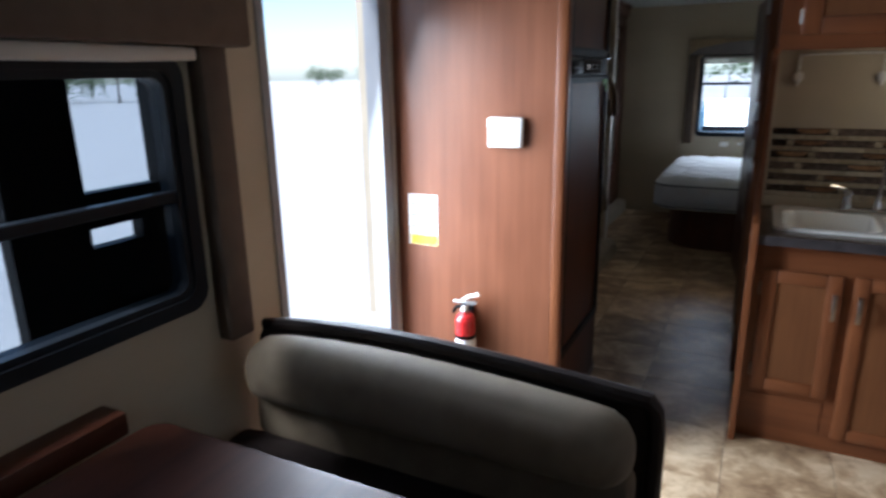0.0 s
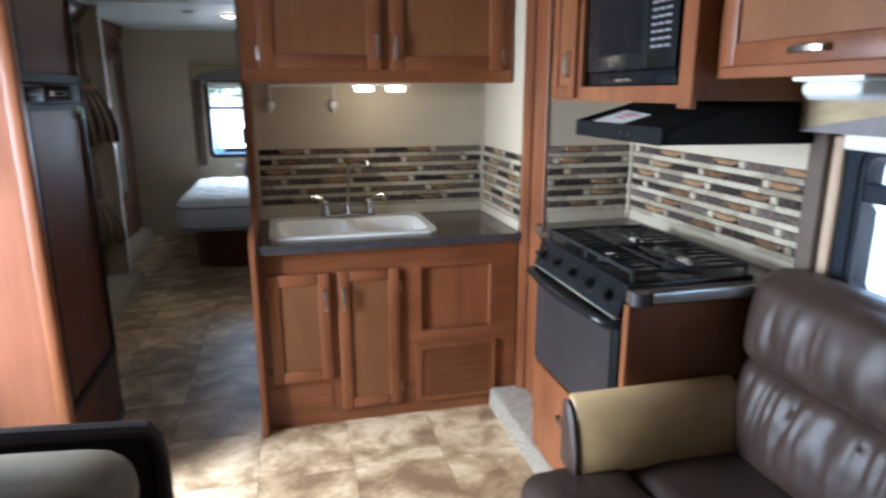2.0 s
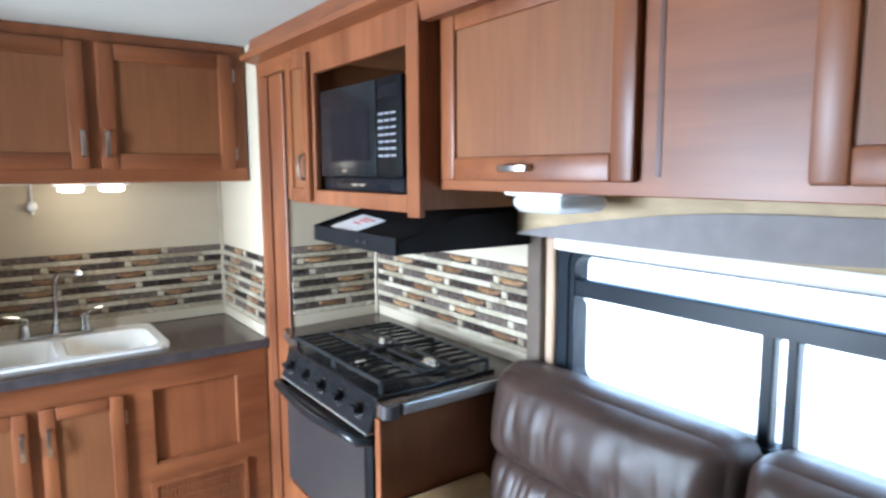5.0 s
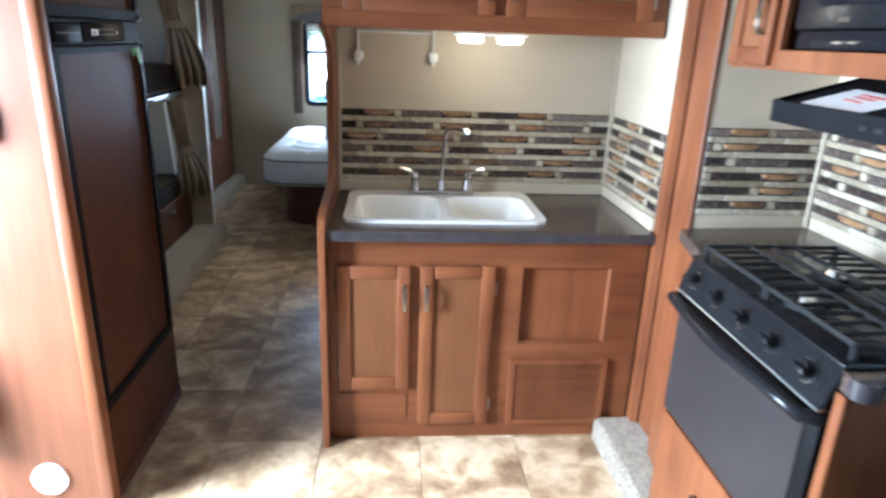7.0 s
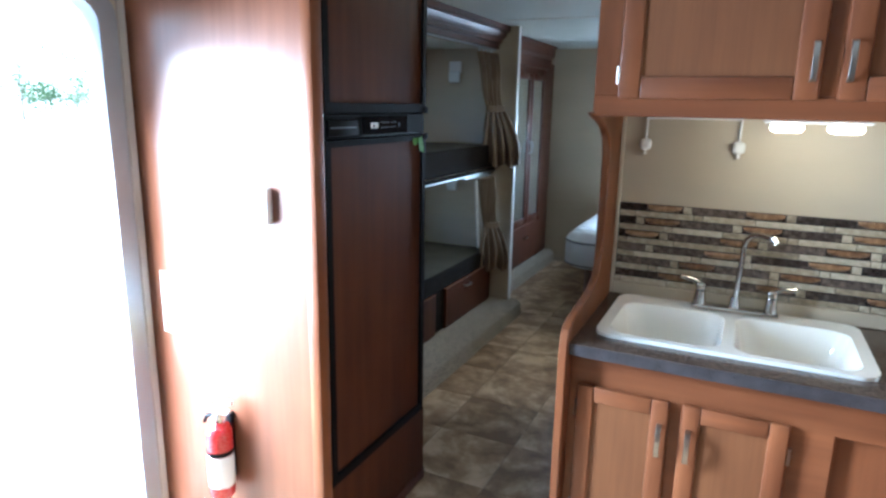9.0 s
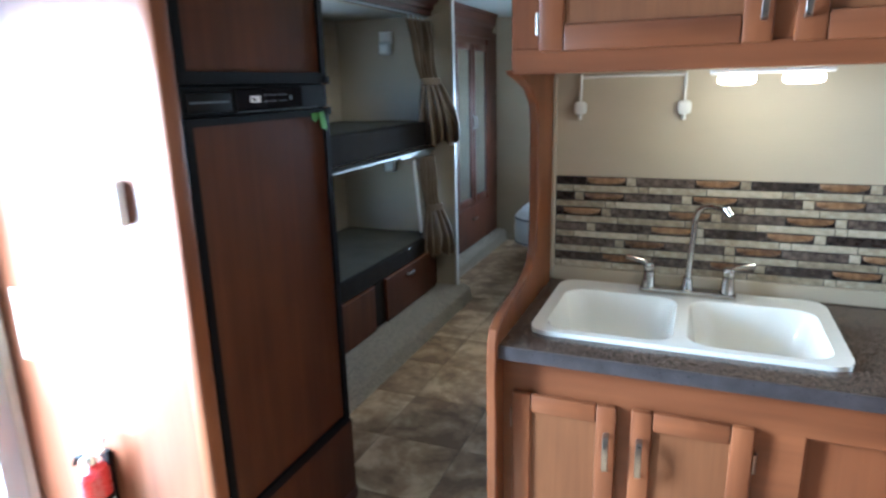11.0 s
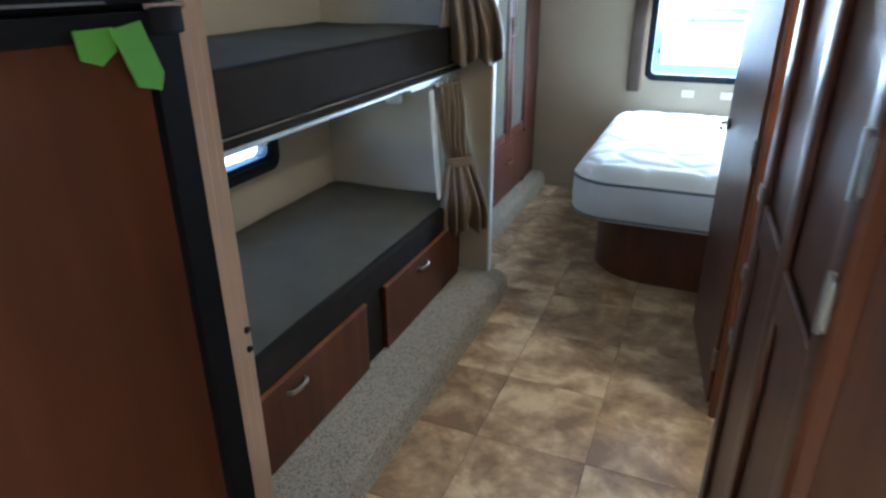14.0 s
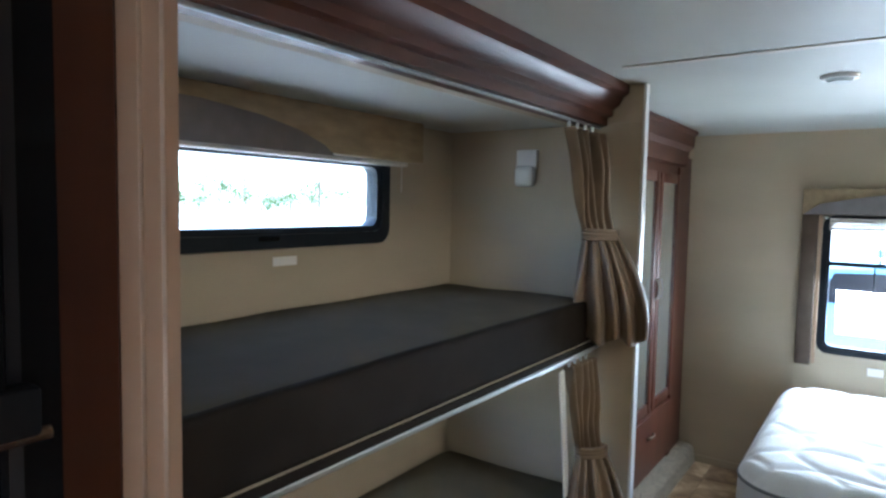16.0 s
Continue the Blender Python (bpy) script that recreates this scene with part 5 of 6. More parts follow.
prism([(3.084, 1.42), (3.114, 1.425), (3.13, 1.382), (3.124, 1.368), (3.1, 1.374)], "z", 0.0262, 0.0275, bm=tape)
solid("tape_strip", turned(tape, m), GREEN_TAPE, "bright green tape stuck on the refrigerator door", "tape", smooth=0)


# ---- bunks ----
def bunk_mattress(name, z0, z1, y0, label):
    ob = thing(name, (-1.2, 4.3, z0), label, "mattress")
    def sag(q, u):
        return q + Vector((0, 0, 0.006 * noise.noise(q * 4) + 0.003 * noise.noise(Vector((q.x * 9 + q.y * 4, q.y * 26, 2))) * (1 if u.x > 0.2 else 0.4) if u.z > 0.5 else 0))
    part("sheet", soft_box((BUNK_BACK + 0.004, y0, z0 + 0.02), (BUNK_X, PART_Y - 0.004, z1), 0.03, 26, sag), BUNK_CLOTH, ob, smooth=60)
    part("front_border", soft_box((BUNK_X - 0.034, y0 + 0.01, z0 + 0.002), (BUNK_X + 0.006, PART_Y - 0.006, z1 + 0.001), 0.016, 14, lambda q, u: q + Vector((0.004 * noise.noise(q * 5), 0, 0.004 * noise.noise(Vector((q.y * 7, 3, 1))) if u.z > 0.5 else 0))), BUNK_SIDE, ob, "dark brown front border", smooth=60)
    return ob


low_bunk = thing("lower_bunk", (-1.2, 4.3, 0.112), "lower bunk base with two cherry drawers", "bunk bed")
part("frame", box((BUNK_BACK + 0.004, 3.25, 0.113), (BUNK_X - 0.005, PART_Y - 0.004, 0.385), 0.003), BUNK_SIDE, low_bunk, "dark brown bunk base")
m = facing((BUNK_X - 0.004, 0, 0), "+x")
for y0, y1 in ((3.63, 4.415), (4.56, 5.31)):
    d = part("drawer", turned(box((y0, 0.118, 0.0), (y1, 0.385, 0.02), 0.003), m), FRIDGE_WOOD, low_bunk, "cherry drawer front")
    bar_handle(d, m @ Matrix.Translation((0, 0, 0.02)), (y0 + y1) / 2 - 0.05, 0.34, 0.09, False)
    part("drawer_trim", turned(box((y0, 0.385, 0.006), (y1, 0.389, 0.021)), m), WOOD, d, smooth=0)
bunk_mattress("lower_mattress", 0.386, 0.497, 3.25, "lower bunk mattress in a dark grey sheet")
up_bunk = thing("upper_bunk", (-1.2, 4.3, 1.07), "upper bunk board with a pale metal edge", "bunk bed")
part("board", box((BUNK_BACK + 0.004, 3.25, 1.082), (BUNK_X - 0.002, PART_Y - 0.004, 1.105), 0.002), WALLPAPER, up_bunk)
part("edge_rail", box((BUNK_X - 0.016, 3.25, 1.07), (BUNK_X + 0.008, PART_Y - 0.004, 1.084), 0.003), STEEL, up_bunk, "pale metal edge rail")
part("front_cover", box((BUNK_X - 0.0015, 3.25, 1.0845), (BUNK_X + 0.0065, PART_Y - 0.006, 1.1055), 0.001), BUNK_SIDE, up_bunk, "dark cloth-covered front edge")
bunk_mattress("upper_mattress", 1.106, 1.265, 3.25, "upper bunk mattress in a dark grey sheet")


def curtain(z1, tie, z0, top, waist, hem, label):
    """A gathered curtain: top, waist and hem are the two ends (x, y) of the cloth at three heights."""
    mid = [(waist[0][k] + waist[1][k]) / 2 for k in (0, 1)]
    ob = thing("bunk_curtain", (*mid, z0), label, "curtain", group="bunk curtains")
    t = bmesh.new()
    nu, nv = 110, 48
    rows = []
    for j in range(nv + 1):
        z = z1 + (z0 - z1) * j / nv
        a, b, s = (waist, top, (z - tie) / (z1 - tie)) if z > tie else (waist, hem, (tie - z) / (tie - z0))
        k = s ** 0.75 if z > tie else math.sin(0.5 * math.pi * min(1, s * 1.15)) ** 0.8
        ends = [Vector((a[e][0] + (b[e][0] - a[e][0]) * k, a[e][1] + (b[e][1] - a[e][1]) * k, 0)) for e in (0, 1)]
        d = (ends[1] - ends[0]).normalized()
        side = Vector((d.y, -d.x, 0))
        amp = 0.007 + 0.02 * min(1, s * 1.3)
        row = []
        for i in range(nu + 1):
            u = i / nu
            ph = u * math.pi * 9 + 3.2 * noise.noise(Vector((u * 3.5, z * 2.2, 1)))
            p = ends[0].lerp(ends[1], u) + side * (amp * math.sin(ph) + 0.014 * noise.noise(Vector((u * 4, z * 6, 4))))
            if z < tie:
                p += side * 0.03 * math.sin(math.pi * min(1, s * 1.1)) * math.sin(math.pi * u)
            row.append(t.verts.new((p.x, p.y, z + 0.018 * math.sin(ph * 0.5) * (j / nv) ** 3)))
        rows.append(row)
    for a, b in zip(rows, rows[1:]):
        for i in range(nu):
            t.faces.new((a[i], a[i + 1], b[i + 1], b[i]))
    c = part("cloth", t, CURTAIN, ob, smooth=80)
    sol = c.modifiers.new("thickness", "SOLIDIFY")
    sol.thickness = 0.003
    d = Vector((waist[1][0] - waist[0][0], waist[1][1] - waist[0][1], 0))
    e = Vector((d.y, -d.x, 0)).normalized() * 0.028
    band = bmesh.new()
    for dz in (-0.014, 0.0, 0.014):
        tube([Vector((*mid, tie + dz)) + d * 0.56 * math.cos(radians(q)) + e * math.sin(radians(q)) for q in range(0, 361, 18)], 0.009, 6, bm=band)
    part("tie_band", band, CURTAIN, ob, "bronze tie band", smooth=60)
    for k in range(4):
        p = Vector((*top[0], 0)).lerp(Vector((*top[1], 0)), 0.1 + k * 0.22)
        part("hook", rod((p.x, p.y, z1 - 0.005), (p.x, p.y, z1 + 0.022), 0.006, 8), STEEL, ob, "metal glider")
    return ob


curtain(BUNK_TOP - 0.045, 1.515, 1.125, ((-0.865, 5.06), (-0.85, 5.345)), ((-0.86, 5.255), (-0.765, 5.315)), ((-0.875, 5.2), (-0.635, 5.325)), "bronze satin curtain tied back beside the top bunk")
curtain(1.04, 0.69, 0.365, ((-0.86, 5.13), (-0.85, 5.34)), ((-0.85, 5.24), (-0.78, 5.325)), ((-0.86, 5.17), (-0.68, 5.33)), "bronze satin curtain tied back beside the lower bunk")
solid("curtain_rail_low", box((BUNK_X - 0.045, 4.9, 1.048), (BUNK_X - 0.02, PART_Y - 0.005, 1.0695), 0.002), STEEL, "short metal curtain rail under the top bunk", "rail", "structure")
ob = thing("lee_board", (-0.87, 5.1, 0.53), "pale guard strip standing beside the lower curtain", "strip")
part("strip", box((-0.005, -0.018, 0.0), (0.005, 0.018, 0.5), 0.003), WHITE, ob)
ob.children[0].matrix_parent_inverse = Matrix.Identity(4)
ob.children[0].matrix_basis = pose(0, 0.09, 0, 9, 0, 0)

for z in (1.77, 0.985):
    ob = thing("bunk_light", (-1.16, PART_Y, z), "small white plastic reading light on the bunk wall", "lamp", group="bunk reading lights")
    part("plate", box((-1.215, PART_Y - 0.02, z - 0.005), (-1.12, PART_Y - 0.0005, z + 0.075), 0.006, 2), WHITE, ob)
    part("lens", soft_box((-1.21, PART_Y - 0.05, z - 0.075), (-1.125, PART_Y - 0.003, z + 0.01), 0.018, 5), LAMP_OFF, ob, "clear plastic lens")
solid("caution_label", box((BUNK_BACK + 0.0005, 4.37, 1.405), (BUNK_BACK + 0.002, 4.47, 1.435)), PAPER, "small white label under the bunk window", "label", smooth=0)

# ---- wardrobe ----
WX = -0.962
unit = thing("wardrobe", (-1.25, 6.4, 0.112), "cherry wardrobe with two mirrored doors and a drawer", "wardrobe")
part("body", box((BUNK_BACK + 0.01, 5.72, 0.113), (WX, YR - 0.02, BUNK_TOP - 0.003), 0.002), WOOD_DARK, unit)
m = facing((WX, 0, 0), "+x")
for y0, y1, h in ((6.09, 6.478, 6.455), (6.492, 6.88, 6.515)):
    cabinet_door(unit, m, y0, 0.50, y1, 1.815, rail=0.055, handle=(h, 1.18, 0.11), wood=WOOD_DARK, pane=MIRROR)
d = part("drawer", turned(box((6.09, 0.14, 0.0), (6.88, 0.475, 0.018), 0.004), m), WOOD_DARK, unit)
bar_handle(d, m @ Matrix.Translation((0, 0, 0.018)), 6.48, 0.36, 0.1, False)
crown = [(WX, BUNK_TOP - 0.07), (WX + 0.03, BUNK_TOP - 0.06), (WX + 0.04, BUNK_TOP + 0.02), (WX + 0.065, BUNK_TOP + 0.045), (WX + 0.07, BUNK_TOP + 0.11), (WX + 0.085, BUNK_TOP + 0.12), (WX + 0.085, TOP - 0.002), (WX + 0.004, TOP - 0.002), (WX + 0.004, BUNK_TOP - 0.004), (WX, BUNK_TOP - 0.004)]
part("crown", prism(crown, "y", 5.45, 6.97), WOOD_DARK_Y, unit, "dark cherry crown")
solid("wardrobe_filler", box((WX - 0.03, 6.97, BUNK_TOP + 0.001), (WX + 0.0, YR - 0.001, TOP - 0.002)), WALLPAPER, "tan papered filler above the wardrobe", "wall", "structure", smooth=0)
part("end_stile", turned(box((6.885, 0.113, 0.0), (6.95, BUNK_TOP - 0.075, 0.012), 0.003), m), WOOD_DARK, unit)

# ---- bed ----
bed = thing("bed", (0.5, 6.4, 0), "bed on a dark rounded plinth against the rear wall", "bed")
base = [(1.58, 5.76)] + [(-0.28 + 0.32 * (1 - math.sin(radians(a))), 5.76 + 0.32 * (1 - math.cos(radians(a)))) for a in range(0, 91, 15)] + [(-0.28, 7.2), (1.58, 7.2)]
part("plinth", prism(base, "z", 0.0, 0.325), WOOD_DARK, bed, "dark cherry bed plinth")
part("mattress_board", prism([(x + (0.012 if x < 0.5 else 0), y + (0.012 if y < 7 else 0)) for x, y in base], "z", 0.3255, 0.345), BLACK_MATT, bed, "thin dark board under the mattress")
mat = thing("mattress", (0.5, 6.4, 0.345), "white quilted bare mattress with grey piping", "mattress")
MX0, MX1, MY_0, MY_1 = -0.385, 1.57, 5.63, 7.2


def outline(inset, r=0.2):
    return round_rect(MX0 + inset, MY_0 + inset, MX1 - inset, MY_1 - inset, r, 8)


border = bmesh.new()
loops = []
for inset, z in ((0.03, 0.346), (0.0, 0.37), (-0.004, 0.45), (0.0, 0.545), (0.03, 0.565)):
    loops.append([border.verts.new((u, v, z)) for u, v in outline(inset)])
for a, b in zip(loops, loops[1:]):
    for i in range(len(a)):
        j = (i + 1) % len(a)
        border.faces.new((a[i], a[j], b[j], b[i]))
border.faces.new(loops[0]), border.faces.new(loops[-1])
bmesh.ops.recalc_face_normals(border, faces=border.faces[:])
part("border", border, MATTRESS_SIDE, mat, "grey-white side border", smooth=60)
for z in (0.372, 0.547):
    o = outline(0.0)
    part("piping", tube([(u, v, z) for u, v in o + o[:1]], 0.007, 6), PIPING, mat, "grey piping", smooth=60)
quilt = bmesh.new()
nx, ny = 150, 120
grid = []
for j in range(ny + 1):
    row = []
    for i in range(nx + 1):
        x, y = MX0 + (MX1 - MX0) * i / nx, MY_0 + (MY_1 - MY_0) * j / ny
        dx, dy = max(MX0 + 0.2 - x, x - MX1 + 0.2, 0), max(MY_0 + 0.2 - y, y - MY_1 + 0.2, 0)
        d = 0.2 - math.hypot(dx, dy)
        if d < 0:
            k = 0.2 / max(1e-6, math.hypot(dx, dy))
            x += (1 - k) * (dx if x < 0.5 else -dx)
            y += (1 - k) * (dy if y < 6.4 else -dy)
            d = 0
        w1 = math.sin((x + 0.35 * y + 0.05 * math.sin(y * 14)) * 13)
        w2 = math.sin((y - 0.35 * x + 0.05 * math.sin(x * 12)) * 13)
        seam = min(abs(w1), abs(w2))
        puff = 0.016 * min(1, seam * 1.6) ** 0.6
        z = 0.556 + 0.05 * (1 - (1 - min(1, d / 0.09)) ** 2) + puff * min(1, d / 0.03)
        row.append(quilt.verts.new((x, y, z)))
    grid.append(row)
for a, b in zip(grid, grid[1:]):
    for i in range(nx):
        quilt.faces.new((a[i], a[i + 1], b[i + 1], b[i]))
bmesh.ops.dissolve_degenerate(quilt, dist=1e-5, edges=quilt.edges[:])
part("quilted_top", quilt, MATTRESS, mat, "white quilted top", smooth=80)

# outlet plates under the rear window
for x in (0.02, 0.26):
    solid("outlet", box((x, YR - 0.008, 0.71), (x + 0.075, YR - 0.0005, 0.755), 0.003), WHITE, "white outlet plate on the rear wall", "outlet", group="rear wall outlets")

# ---- bathroom doors ----
HX = 0.376
closet = thing("door_2", (HX, 3.9, 0), "glossy dark cherry bathroom door swung back along the hall", "door", kind="structure")
w = 4.27 - 3.49
cm = Matrix.Translation((HX, 3.49, 0)) @ pose(0, 0, 0, 0, 0, 2.2) @ facing((0, w, 0), "-x")
leaf = part("leaf", turned(box((0.0, 0.012, -0.022), (w, 1.93, 0.0), 0.002), cm), WOOD_DARK, closet, "glossy dark cherry leaf")
for u in (0.0, w / 2 - 0.03, w - 0.075):
    part("stile", turned(box((u, 0.012, 0.0), (u + 0.075, 1.93, 0.014), 0.005, 2), cm), WOOD_DARK, leaf)
for v in (0.015, 0.9, 1.83):
    part("rail", turned(box((0.075, v, 0.0), (w - 0.075, v + 0.09, 0.012), 0.004), cm), WOOD_DARK, leaf)
for v in (0.2, 1.1, 1.268, 1.72):
    h = part("hinge", turned(box((w - 0.014, v - 0.032, 0.0215), (w + 0.022, v + 0.032, 0.0255), 0.001), cm), STEEL, closet, "bright metal hinge")
    part("hinge_pin", turned(rod((w + 0.004, v - 0.04, 0.0275), (w + 0.004, v + 0.04, 0.0275), 0.006, 10), cm), STEEL, h)
for v in (0.62, 0.8, 1.0):
    part("latch", turned(box((0.012, v - 0.02, 0.014), (0.05, v + 0.02, 0.022), 0.003), cm), NICKEL, closet, "metal latch")
solid("hall_panel", box((HX, 3.5, 1.952), (0.419, 4.75, TOP - 0.002), 0.002), WOOD_DARK, "dark cherry panel over the bathroom doorway", "panel", "structure")
trim_label = "cherry door casing along the hall"
for y0, y1 in ((3.452, 3.485), (4.75, 4.815)):
    solid("door_casing", prism([(0.4195, y0), (HX - 0.014, y0 + 0.004), (HX - 0.02, y0 + 0.012), (HX - 0.014, (y0 + y1) / 2), (HX - 0.02, y1 - 0.012), (HX - 0.014, y1 - 0.004), (0.4195, y1)], "z", 0.0, 1.95), WOOD, trim_label, "trim", "structure")
solid("door_casing", box((HX - 0.02, 3.452, 1.951), (HX - 0.0005, 4.815, 2.01), 0.003), WOOD_Y, trim_label, "trim", "structure")

bath = thing("door_3", (0.385, 4.81, 0), "dark cherry bathroom door swung open along the hall", "door", kind="structure")
leaf_m = Matrix.Translation((0.36, 4.825, 0)) @ pose(0, 0, 0, 0, 0, 97)
leaf = part("leaf", turned(box((0.0, -0.015, 0.02), (0.6, 0.015, 1.88), 0.002), leaf_m), WOOD_DARK, bath, "dark cherry door leaf")
part("edge_band", turned(box((-0.004, -0.016, 0.02), (0.0, 0.016, 1.88)), leaf_m), WOOD, leaf, smooth=0)
for s in (1, -1):
    rose = part("rose", turned(rod((0.545, s * 0.015, 0.93), (0.545, s * 0.028, 0.93), 0.026, 16), leaf_m), NICKEL, leaf)
    part("lever", turned(tube([(0.545, s * 0.028, 0.93), (0.545, s * 0.055, 0.93), (0.5, s * 0.06, 0.932), (0.44, s * 0.058, 0.93)], 0.007), leaf_m), NICKEL, rose, "metal lever")
for v in (0.2, 0.95, 1.7):
    part("hinge", turned(rod((-0.006, 0.016, v - 0.04), (-0.006, 0.016, v + 0.04), 0.009, 10), leaf_m), NICKEL, bath, "metal hinge")
    part("hinge_plate", turned(box((-0.004, 0.015, v - 0.035), (0.03, 0.018, v + 0.035)), leaf_m), NICKEL, bath, smooth=0)

for y0, y1 in ((3.601, 3.613), (4.739, 4.751)):
    solid("door_jamb", box((0.4195, y0, 0.0), (0.4505, y1, 1.949), 0.001), WOOD, "cherry jamb lining the bathroom doorway", "trim", "structure")

# ---- bathroom vanity behind the doorway ----
VX0, VX1, VY0, VY1, VZ = 0.455, 1.095, 4.935, 5.298, 0.835
van = thing("bathroom_vanity", (0.78, 5.1, 0), "cherry bathroom vanity cabinet with one panelled door", "cabinet")
part("body", box((VX0, VY0, 0.0), (VX1, VY1, VZ - 0.03), 0.002), WOOD, van)
cabinet_door(van, facing((0, VY0, 0), "-y"), VX0 + 0.04, 0.12, VX1 - 0.04, 0.7, handle=(VX0 + 0.07, 0.6, 0.09))
basin = thing("wash_basin", (0.78, 5.1, VZ), "white moulded basin top on the bathroom vanity", "basin")
part("top", ring(round_rect(VX0 - 0.003, VY0 - 0.015, VX1, VY1, 0.02), round_rect(0.56, 5.0, 1.0, 5.23, 0.09), VZ - 0.0295, VZ), PORCELAIN, basin, smooth=25)
hollow = bmesh.new()
rings = [[hollow.verts.new((u, v, z)) for u, v in round_rect(0.56 + k, 5.0 + k, 1.0 - k, 5.23 - k, max(0.02, 0.09 - k))] for k, z in ((0.0, VZ - 0.001), (0.012, VZ - 0.06), (0.05, VZ - 0.1))]
for lo_ring, hi_ring in zip(rings, rings[1:]):
    for i in range(len(lo_ring)):
        j = (i + 1) % len(lo_ring)
        hollow.faces.new((lo_ring[i], hi_ring[i], hi_ring[j], lo_ring[j]))
hollow.faces.new(rings[-1])
part("bowl", hollow, PORCELAIN, basin, smooth=60)
part("tap", tube([(0.78, 5.26, VZ), (0.78, 5.26, VZ + 0.1), (0.78, 5.24, VZ + 0.12), (0.78, 5.17, VZ + 0.11)], 0.009, 10), CHROME, basin, "chrome tap")

# ---- ceiling lamps and vent ----
# the bathroom lamp at x 0.75 is unseen, added to brighten the hall floor
for x, y, on in ((0.13, 4.15, True), (0.17, 5.75, True), (0.75, 4.55, True), (-0.1, 5.57, False)):
    ob = thing("ceiling_lamp", (x, y, TOP), "small round lit ceiling lamp with pale rim" if on else "small round pale ceiling lamp, unlit", "lamp", group="hall ceiling lamps")
    part("rim", rod((x, y, TOP - 0.012), (x, y, TOP - 0.0005), 0.055, 28, 0.06), WHITE, ob)
    part("lens", rod((x, y, TOP - 0.022), (x, y, TOP - 0.012), 0.032, 24, 0.042), LAMP_ON if on else LAMP_OFF, ob, "glowing lens" if on else "milky lens")
    if on:
        bulb("ceiling_bulb", (x, y, TOP - 0.06), 4.0 if x > 0.5 else 0.16)

# ---- outside ----
solid("ground", box((-400, -400, -0.86), (400, 400, -0.8)), GRAVEL, "pale gravel yard reaching to the horizon", "ground", "structure", smooth=0)


def tree(x, y, h, seed, spread):
    rng = np.random.RandomState(seed)
    ob = thing("tree", (x, y, -0.8), "leafy green tree at the edge of the yard", "tree", group="trees round the yard")
    trunk = rod((x, y, -0.8), (x + 0.1, y, -0.8 + h * 0.55), 0.022 * h, 8, 0.01 * h)
    for k in range(6):
        a = k * 1.05 + seed
        z = -0.8 + h * (0.3 + 0.05 * k)
        rod((x, y, z), (x + math.cos(a) * spread * 0.5, y + math.sin(a) * spread * 0.5, z + h * 0.25), 0.008 * h, 6, 0.003 * h, bm=trunk)
    part("trunk", trunk, BARK, ob)
    n = 1000
    clump = rng.normal(0, 1, (26, 3)) * (spread * 0.42, spread * 0.42, h * 0.17) + (x, y, -0.8 + h * 0.63)
    c = clump[rng.randint(0, 26, n)] + rng.normal(0, 1, (n, 3)) * spread * 0.15
    s = spread * rng.uniform(0.025, 0.06, (n, 1))
    a, b = rng.normal(0, 1, (n, 3)), rng.normal(0, 1, (n, 3))
    a /= np.linalg.norm(a, axis=1)[:, None]
    b -= (a * b).sum(1)[:, None] * a
    b /= np.linalg.norm(b, axis=1)[:, None]
    v = np.stack([c - a * s, c - b * s * 0.6, c + a * s, c + b * s * 0.6], 1).reshape(-1, 3)
    d = bpy.data.meshes.new("crown")
    d.from_pydata(v.tolist(), [], [(4 * i, 4 * i + 1, 4 * i + 2, 4 * i + 3) for i in range(n)])
    d.materials.append(LEAF)
    crown_ob = new("crown", d)
    crown_ob.parent, crown_ob.matrix_parent_inverse = ob, Matrix.Translation(-ob.location)


POLE_TURN = 136.2
for i in range(15):
    a = radians(135 + i * 1.9 + 0.7 * math.sin(i * 3.1))
    r = 82 + 9 * math.sin(i * 2.3)
    tree(r * math.cos(a), r * math.sin(a) + 3, 5.0 + 1.5 * math.sin(i * 1.7), i + 3, 2.9 + 0.9 * math.sin(i * 2.9))
for a, h in ((122.5, 5.2), (126.0, 4.4), (127.2, 4.8)):
    tree(190 * math.cos(radians(a)), 190 * math.sin(radians(a)), h, int(a * 10), 4.2)


def utility_pole(x, y, h):
    ob = thing("utility_pole", (x, y, -0.8), "thin dark utility pole at the edge of the yard", "pole")
    part("shaft", rod((x, y, -0.8), (x, y, -0.8 + h), 0.13, 10, 0.09), BARK, ob)
    part("crossarm", box((x - 0.8, y - 0.05, h - 1.5), (x + 0.8, y + 0.05, h - 1.38), 0.01), BARK, ob)


utility_pole(70 * math.cos(radians(POLE_TURN)), 70 * math.sin(radians(POLE_TURN)) + 3, 8.5)
for i in range(9):
    a = radians(62 + i * 7)
    tree(85 * math.cos(a), 85 * math.sin(a), 5.8 + math.sin(i * 2.1), i + 40, 5.5)


